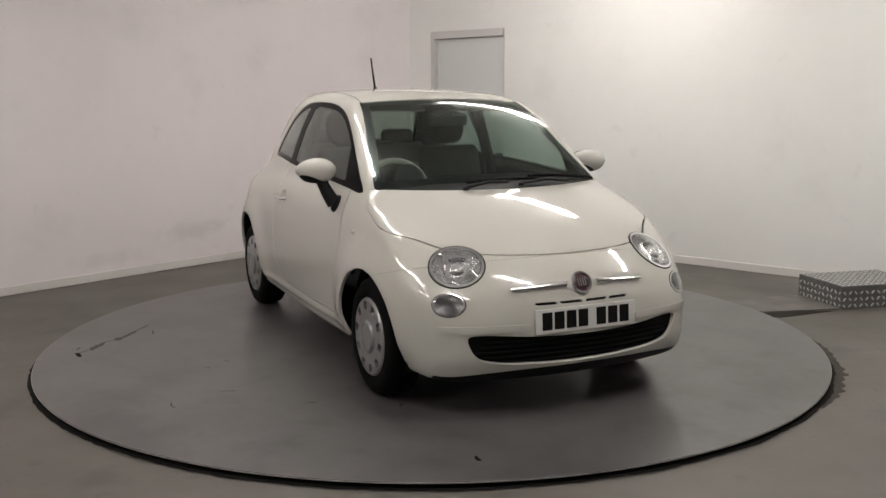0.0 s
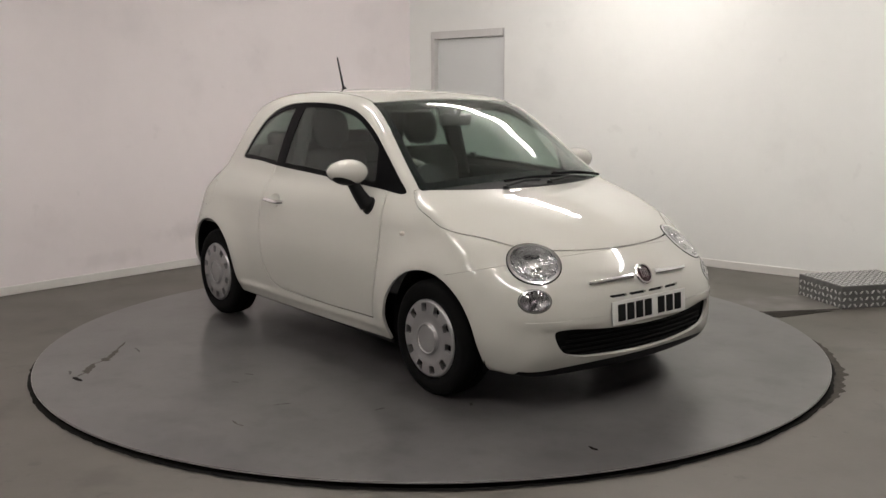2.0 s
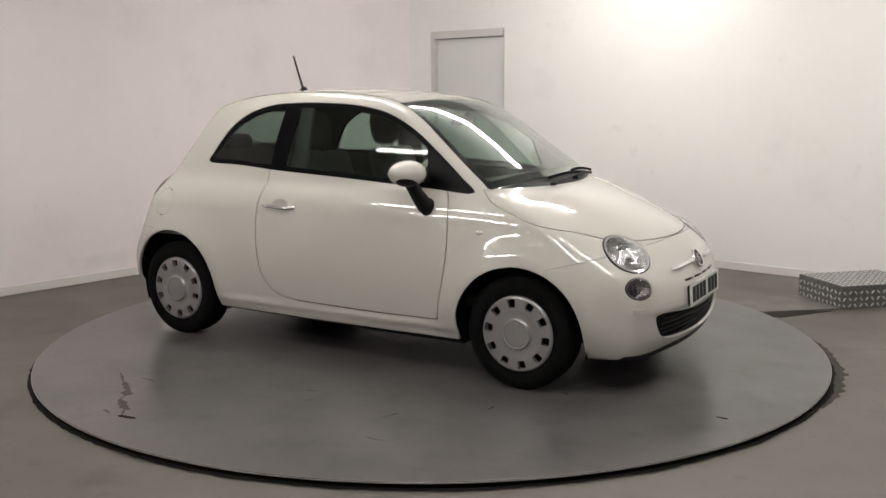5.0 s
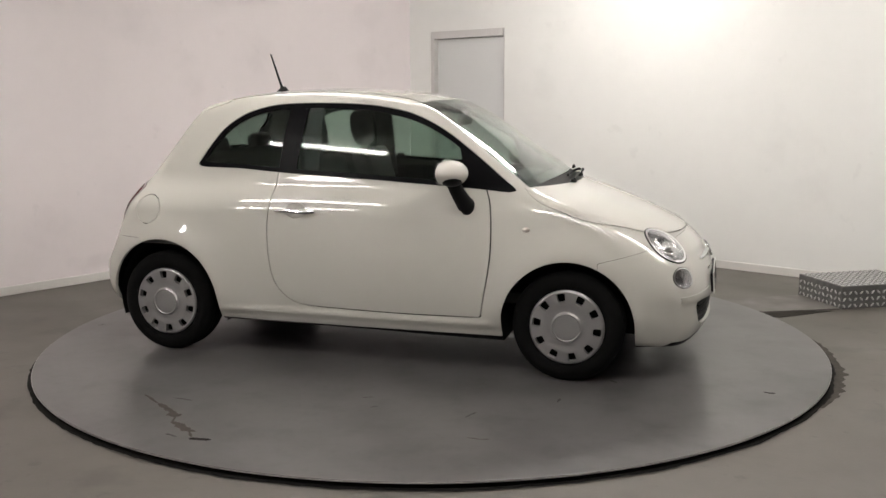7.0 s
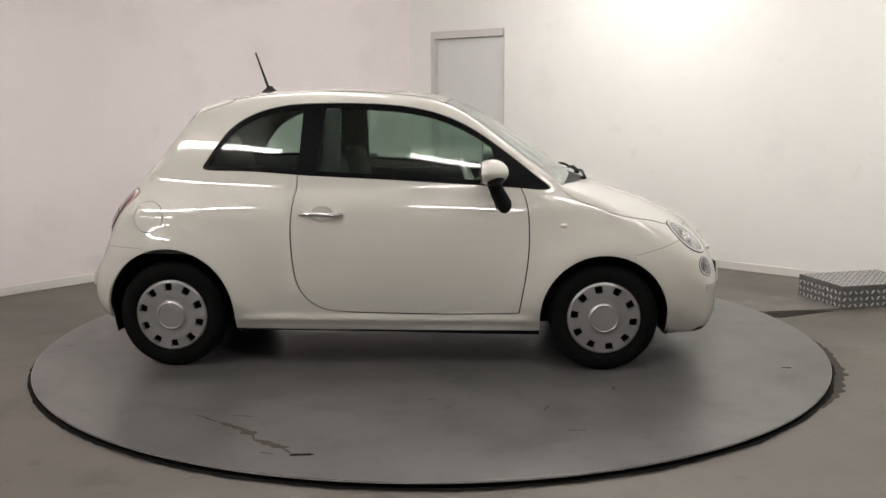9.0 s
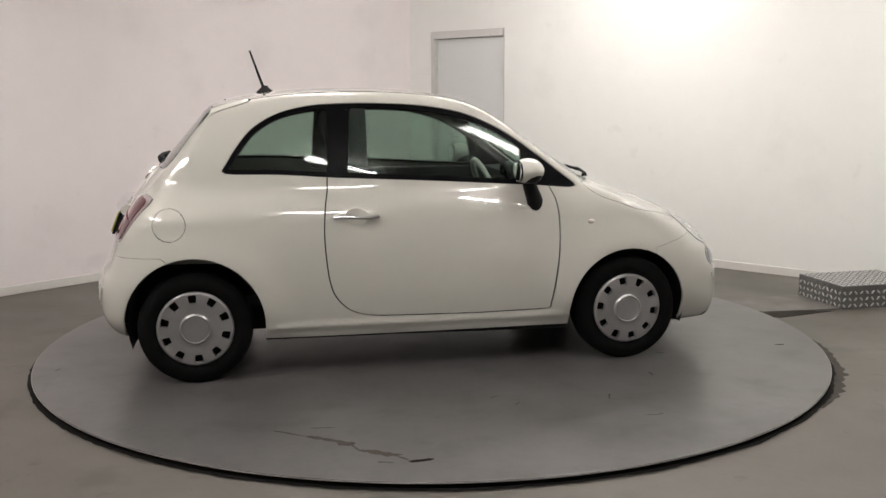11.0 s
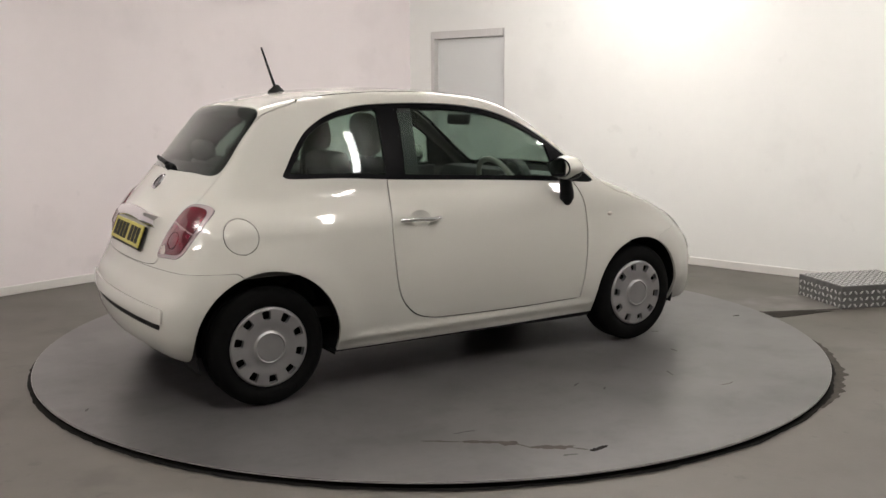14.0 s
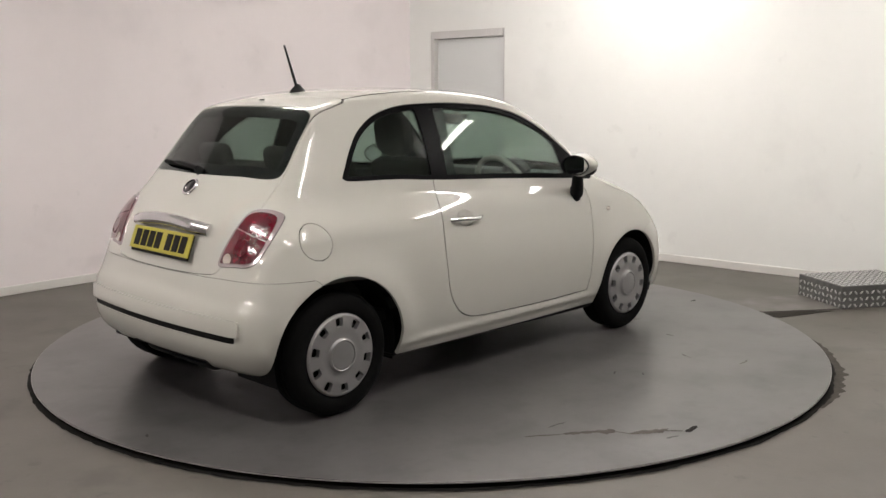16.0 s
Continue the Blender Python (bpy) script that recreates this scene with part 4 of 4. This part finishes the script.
    sheet("reversing_lens", flip(pushed(clip(red, rev), lambda p: np.full(len(p), .010)), s), AMBER, tl, "clear grey reversing lens", rim=.012)
    part("lens_ring", moved(lathe([(.036, .0), (.040, .004), (.044, .0), (.040, -.004)], 32, closed=True), M2 @ facing(ahead(-.55, .785, -1), .014)), RED_LENS, tl, "round red rib")
    # side repeater
    part("side_indicator", moved(lathe([(0, .009), (.008, .008), (.013, .004), (.015, 0)], 20), M2 @ facing(beside(.935, .772)) @ Matrix.Diagonal((1.35, .85, 1, 1))), AMBER, car, "small clear side indicator")


# door mirrors and handles
def mirror_and_handle(s, door_ob):
    side = lambda p: (p[0], -s * p[1], p[2])
    bm = bmesh.new()
    bmesh.ops.create_uvsphere(bm, u_segments=40, v_segments=24, radius=1)
    for v in bm.verts:
        x, y, z = v.co
        x = x * .085 if x > 0 else max(x, -.62) * .085
        f = 1 - .10 * max(0, -z)
        v.co = (x + .012 * y, y * .104 * f, z * .066 * (1 + .08 * y))
    head = part("door_mirror", moved(bm, Matrix.Translation(side((.560, -.832, 1.054)))), PAINT, door_ob, "white oval door mirror on a black stalk")
    part("mirror_glass", moved(lathe([(0, .0), (.88, .0), (.93, .06), (.90, .12)], 40, axis="x"), Matrix.Translation(side((.506, -.832, 1.054))) @ Matrix.Diagonal((-.05, .086, .052, 1))), MIRROR, head, "mirror glass")
    part("mirror_rim", moved(lathe([(.90, .0), (1.0, -.1), (1.04, .2), (.92, .25)], 40, closed=True, axis="x"), Matrix.Translation(side((.508, -.832, 1.054))) @ Matrix.Diagonal((-.03, .088, .054, 1))), GLOSS_BLACK, head, "black rim")
    bm = bmesh.new()
    bmesh.ops.create_uvsphere(bm, u_segments=32, v_segments=16, radius=1)
    for v in bm.verts:
        v.co = (v.co.x * .066, v.co.y * .092, v.co.z * .046)
    part("lower_shell", moved(bm, Matrix.Translation(side((.566, -.830, 1.033)))), BLACK, head, "black lower shell")
    pts = [Vector(side(p)) for p in ((.565, -.815, 1.005), (.578, -.800, .975), (.594, -.785, .94), (.610, -.768, .91), (.620, -.752, .885))]
    stalk = tube(pts, .034, 14, .044)
    bmesh.ops.scale(stalk, vec=(1.0, .8, 1), space=Matrix.Translation(-pts[2]), verts=stalk.verts)
    part("stalk", stalk, BLACK, head, "black plastic stalk")
    foot = beside(.625, .882)
    part("stalk_foot", moved(lathe([(.0, .02), (.03, .018), (.042, .008), (.044, -.01)], 28), Matrix.Diagonal((1, -s, 1, 1)) @ facing(foot) @ Matrix.Diagonal((.9, 1.1, 1, 1))), BLACK, head, "black foot")
    row = []
    for i in range(15):
        x = -.443 + .226 * i / 14
        e = min(1, 5 * min(i, 14 - i) / 14)
        p = beside(x, .831)
        row.append(Vector(side((p.x, p.y - .004 - .024 * e, p.z + .003 * math.sin(i * .45)))))
    bar = tube(row, .011, 12)
    part("door_handle", bar, CHROME, door_ob, "chrome bar door handle")
    cup = finer(clip(clip(HALF, dish(.004)), lambda p: p[:, 1] + .3), 2)
    cup = clip(cup, dish(.0))
    sheet("handle_dish", flip(pushed(cup, lambda p: -.022 * np.clip(1 - (dish()(p) / .05 + 1) ** 2, 0, 1)), s), PAINT, door_ob, rim=0)


mirror_and_handle(-1, right_door)
mirror_and_handle(1, left_door)

# nose: chrome moustache, badge, number plate, bumper moulding, grille bars
for s in (-1, 1):
    row = []
    for i in range(20):
        y = s * (.078 + .262 * i / 19)
        row.append(ahead(y, .597 + .004 * math.cos(i / 6)) + Vector((.006, 0, 0)))
    bm = tube(row, .0150, 12, .008)
    part("chrome_trim", bm, CHROME, front_bumper, "chrome whisker trim")
badge = part("badge", moved(lathe([(0, .010), (.03, .009), (.042, .006), (.044, .0)], 40), facing(ahead(0, .600), .004)), BADGE, front_bumper, "round dark red badge with chrome ring")
part("badge_ring", moved(lathe([(.043, .012), (.050, .012), (.053, .004), (.050, -.004), (.043, .0)], 44, closed=True), facing(ahead(0, .600), .004)), CHROME, badge, "chrome ring")
for i in range(4):
    part("badge_bar", moved(box(.005, .040, .003, (-.018 + .012 * i, 0, .0105), .001), facing(ahead(0, .600), .004)), CHROME, badge, "", False)
mould = lambda p: np.maximum(np.maximum(np.abs(p[:, 2] - .429) - .016, np.maximum(.275 - np.abs(p[:, 1]), np.abs(p[:, 1]) - .655)), 1.3 - p[:, 0])
m = finer(clip(HALF, mould))
sheet("bumper_moulding", m, PAINT, front_bumper, lift=.005, rim=.007)
sheet("bumper_moulding", mirrored(m), PAINT, front_bumper, lift=.005, rim=.007)
mould_r = lambda p: np.maximum(np.maximum(np.abs(p[:, 2] - .468 + .02 * p[:, 1] ** 2) - .034, np.abs(p[:, 1]) - .645), p[:, 0] + 1.2)
sheet("bumper_moulding", both(clip(HALF, mould_r)), PAINT, rear_bumper, lift=.012, rim=.014)
for i in range(5):
    z = .272 + .024 * i
    row = [ahead(y, z) + Vector((-.022, 0, 0)) for y in np.linspace(-.50 + .02 * abs(i - 2), .50 - .02 * abs(i - 2), 26)]
    part("grille_bar", tube(row, .0045, 6), BLACK, grille)



def number_plate(m, mat, parent, label):
    """A pressed plate; its writing is left as plain bars."""
    plate = part("number_plate", moved(box(.52, .111, .006, (0, 0, .003), .002), m), mat, parent, label, False)
    x = -.226
    for i in range(7):
        w = .050
        part("character_bar", moved(box(w, .079, .0016, (x + w / 2, 0, .0066)), m), BLACK, plate, "plain black bar", False)
        x += w + .0115 + (.033 if i == 3 else 0)
    return plate


m = facing(ahead(0, .452), -.002)
m = Matrix.Translation(m.translation) @ Euler((radians(90), 0, radians(90))).to_matrix().to_4x4() @ pose(0, 0, 0, -4, 0, 0)
number_plate(m, PLATE_W, front_bumper, "white front number plate")
part("plate_holder", moved(box(.50, .10, .012, (0, 0, -.007), .004), m), BLACK, front_bumper, "black plate holder", False)
c = ahead(0, .768, -1)
m = facing(c, .014)
number_plate(m, PLATE_Y, tailgate, "yellow rear number plate")
part("plate_holder", moved(box(.50, .12, .014, (0, -.008, -.008), .004), m), BLACK, tailgate, "black plate holder", False)
row = []
for i in range(31):
    y = -.315 + .63 * i / 30
    p = ahead(y, .872 - .30 * y * y, -1)
    row.append(p + Vector((-.030 * min(1, 6 * min(i, 30 - i) / 30), 0, 0)))
bm = tube(row, .031, 16)
part("tailgate_handle", bm, CHROME, tailgate, "broad chrome tailgate handle")
rb = part("badge", moved(lathe([(0, .010), (.03, .009), (.038, .006), (.040, .0)], 40), facing(ahead(0, 1.012, -1), .002)), DARK_CHROME, tailgate, "round dark badge with chrome ring")
part("badge_ring", moved(lathe([(.039, .012), (.045, .012), (.048, .004), (.045, -.004), (.039, .0)], 44, closed=True), facing(ahead(0, 1.012, -1), .002)), CHROME, rb, "chrome ring")
# high brake light, washer, aerial
part("brake_light", moved(box(.035, .012, .006, (0, 0, .002), .002), facing(Vector((-.985, 0, above(-.985, 0).z)), .0)), GLOSS_BLACK, car, "small dark third brake light", False)
p = above(-.76, 0)
aerial = part("aerial", moved(lathe([(0, .032), (.008, .030), (.012, .020), (.022, .006), (.026, -.004)], 24), Matrix.Translation(p) @ Matrix.Diagonal((2.0, 1.1, 1.2, 1))), BLACK, car, "black rod aerial")
part("mast", tube([p + Vector((-.006, 0, .02)), p + Vector((-.042, 0, .125)), p + Vector((-.078, 0, .232))], .0080, 8, .0050), BLACK, aerial, "thin black mast")


# wipers
def wiper(pivot, elbow, tip0, tip1, lift=.012):
    ob = part("wiper", lathe([(0, .018), (.014, .016), (.018, 0)], 20), BLACK, car, "black windscreen wiper")
    ob.location = above(*pivot) + Vector((0, 0, .004))
    o = ob.location
    up = lambda x, y, h: above(x, y) + Vector((.3, 0, 1)).normalized() * h - o
    part("arm", tube([up(*pivot, .02), up(*[(a + b) / 2 for a, b in zip(pivot, elbow)], .034), up(*elbow, .026)], .008, 8), BLACK, ob, "bent black arm")
    row = [up(tip0[0] + (tip1[0] - tip0[0]) * i / 12, tip0[1] + (tip1[1] - tip0[1]) * i / 12, lift) for i in range(13)]
    part("blade", tube(row, .008, 8), RUBBER, ob, "black rubber blade")
    return ob


wiper((1.075, .10), (1.040, .40), (1.015, .17), (.955, .60), .022)
wiper((1.085, -.22), (1.070, .02), (1.045, -.20), (1.035, .30), .024)
p = ahead(.02, 1.085, -1)
rw = part("rear_wiper", moved(lathe([(0, .026), (.018, .022), (.024, 0)], 24), facing(p, .0)), BLACK, tailgate, "black rear wiper")
out = Vector((-.75, 0, .65))
part("arm", tube([ahead(.02, 1.086, -1) + out * .024, ahead(.12, 1.096, -1) + out * .028, ahead(.26, 1.104, -1) + out * .022], .013, 8, .009), BLACK, rw, "black arm")
part("blade", tube([ahead(.12 + .03 * i, 1.096 + .001 * i, -1) + out * .012 for i in range(11)], .010, 8), RUBBER, rw, "rubber blade")
# roof channels beside the roof panel
for s in (-1, 1):
    row = []
    for i in range(40):
        x = .32 - 1.17 * i / 39
        y = pchip(np.array([x]), [-1.1, -.85, -.3, .1, .4], [.425, .452, .468, .475, .488])[0]
        row.append(above(x, s * y) + Vector((0, 0, -.003)))
    part("roof_channel", tube(row, .0042, 6), BLACK, car, "thin black roof channel strip")
# third-level inside: exhaust box under the tail
part("silencer", moved(box(.22, .62, .13, (-1.42, 0, .245), .05, 4), Matrix()), BLACK, car, "dark silencer box under the tail")


# ---------------------------------------------------------------- cabin
def seat(x, y, w, rear=False):
    ob = new("seat")
    ob.parent = car
    ob["label"] = "grey cloth rear seat" if rear else "grey cloth front seat with tall headrest"
    part("cushion", box(.50, w, .16, (0, 0, 0), .055, 4, (0, -6, 0)), CLOTH, ob)
    bm = box(.13, w * .96, .62, (-.285, 0, .31), .05, 4, (0, -14, 0))
    for v in bm.verts:
        k = max(0, v.co.z - .35)
        v.co.y *= 1 - .5 * k
    part("backrest", bm, CLOTH, ob)
    if rear:
        for s in (-1, 1):
            part("headrest", box(.08, .24, .12, (-.38, s * .28, .64), .04, 4, (0, -12, 0)), CLOTH, ob)
    else:
        bm = bmesh.new()
        bmesh.ops.create_uvsphere(bm, u_segments=32, v_segments=20, radius=1)
        for v in bm.verts:
            n = v.co.copy()
            v.co = [math.copysign(abs(c) ** .7, c) for c in n]
            v.co.x, v.co.y, v.co.z = v.co.x * .05, v.co.y * .125, v.co.z * .115
        part("headrest", moved(bm, Matrix.Translation((-.405, 0, .735)) @ Euler((0, radians(-10), 0)).to_matrix().to_4x4()), CLOTH, ob, "rounded headrest")
        for s in (-1, 1):
            part("headrest_post", tube([(-.37, s * .05, .58), (-.39, s * .05, .66)], .006, 8), CHROME, ob)
    ob.location = (x, y, .505)
    return ob


seat(.0, -.335, .47)
seat(.03, .335, .47)
seat(-.70, 0, 1.10, True)
part("cabin_floor", box(2.3, 1.36, .06, (-.15, 0, .40), .01), DASH, car, "dark carpet", False)
part("parcel_shelf", box(.34, 1.06, .03, (-1.12, 0, .985), .01), DASH, car, "dark parcel shelf", False)
dash = part("dashboard", moved(prism([(.62, .56), (.60, .78), (.615, .93), (.66, .985), (.78, .992), (.92, .955), (.965, .90), (.98, .56)], -.56, .56), Matrix(((1, 0, 0, 0), (0, 0, 1, 0), (0, 1, 0, 0), (0, 0, 0, 1)))), DASH, car, "dark grey dashboard with a pale fascia")
bmesh_f = box(.02, 1.12, .13, (.606, 0, .83), .008)
part("fascia", bmesh_f, IVORY, dash, "glossy ivory fascia", False)
part("binnacle", moved(lathe([(0, .0), (.085, .0), (.094, .01), (.092, .04), (.085, .055), (0, .06)], 40, axis="x"), Matrix.Translation((.575, -.335, .975)) @ Euler((0, radians(-18), 0)).to_matrix().to_4x4()), DASH, dash, "round instrument pod")
part("dial", moved(lathe([(0, -.004), (.082, -.004), (.084, .0)], 40, axis="x"), Matrix.Translation((.573, -.335, .975)) @ Euler((0, radians(-18), 0)).to_matrix().to_4x4()), GLOSS_BLACK, dash, "dark dial")
wm = Matrix.Translation((.465, -.335, .915)) @ Euler((0, radians(-24), 0)).to_matrix().to_4x4()
sw = part("steering_wheel", moved(lathe([(.180 + .016 * math.cos(a), .016 * math.sin(a)) for a in np.linspace(0, 2 * math.pi, 12, endpoint=False)], 56, closed=True, axis="x"), wm), IVORY, car, "ivory steering wheel with a dark hub")
part("hub", moved(lathe([(0, -.03), (.05, -.028), (.065, -.01), (.06, .05), (.03, .12), (0, .12)], 32, axis="x"), wm), DASH, sw, "dark hub")
for a in (0, 180, 270):
    part("spoke", moved(box(.016, .13, .035, (0, .115, 0), .006), wm @ Euler((radians(a), 0, 0)).to_matrix().to_4x4()), IVORY, sw)
rvm = part("rear_view_mirror", box(.035, .225, .068, (.405, .0, 1.302), .016, 3, (0, 8, 0)), DASH, car, "black rear-view mirror")
part("mirror_stem", tube([(.42, 0, 1.325), (.44, 0, 1.352)], .010, 8), DASH, rvm)
for s in (-1, 1):
    part("sun_visor", box(.13, .34, .016, (.245, s * .27, 1.375), .007, 2, (0, 18, 0)), LINER, car, "pale sun visor", False)
    part("door_card", box(1.02, .035, .48, (.14, s * .675, .74), .012), DASH, left_door if s > 0 else right_door, "dark grey door card", False)
for s in (-1, 1):
    part("seat_belt", tube([(-.36, s * .60, 1.24), (-.34, s * .605, 1.0), (-.32, s * .62, .75)], .012, 6), DASH, car, "dark seat belt")
for s in (-1, 1):
    bm = box(.115, .03, .46, (0, 0, 0), .010)
    for v in bm.verts:
        v.co.y -= s * .26 * v.co.z
    part("pillar_trim", moved(bm, Matrix.Translation((-.305, s * .588, 1.15))), DASH, car, "dark pillar trim inside the cabin")
part("door_lock_button", box(.05, .022, .035, (-.225, .665, 1.045), .006), DASH, left_door, "dark lock button", False)


# ---------------------------------------------------------------- what moves: the turntable and the car on it turn together
def motions():
    rows_t, rows_c = [], []
    for i in range(33):
        t = i * .5
        a = turn_at(t)
        c, s = math.cos(radians(a)), math.sin(radians(a))
        rows_t.append((t, pose(0, 0, 0, 0, 0, a)))
        rows_c.append((t, pose(-.2067 * c - .0158 * s, -.2067 * s + .0158 * c, 0, 0, 0, a)))
    walk(table, rows_t)
    walk(car, rows_c)


motions()
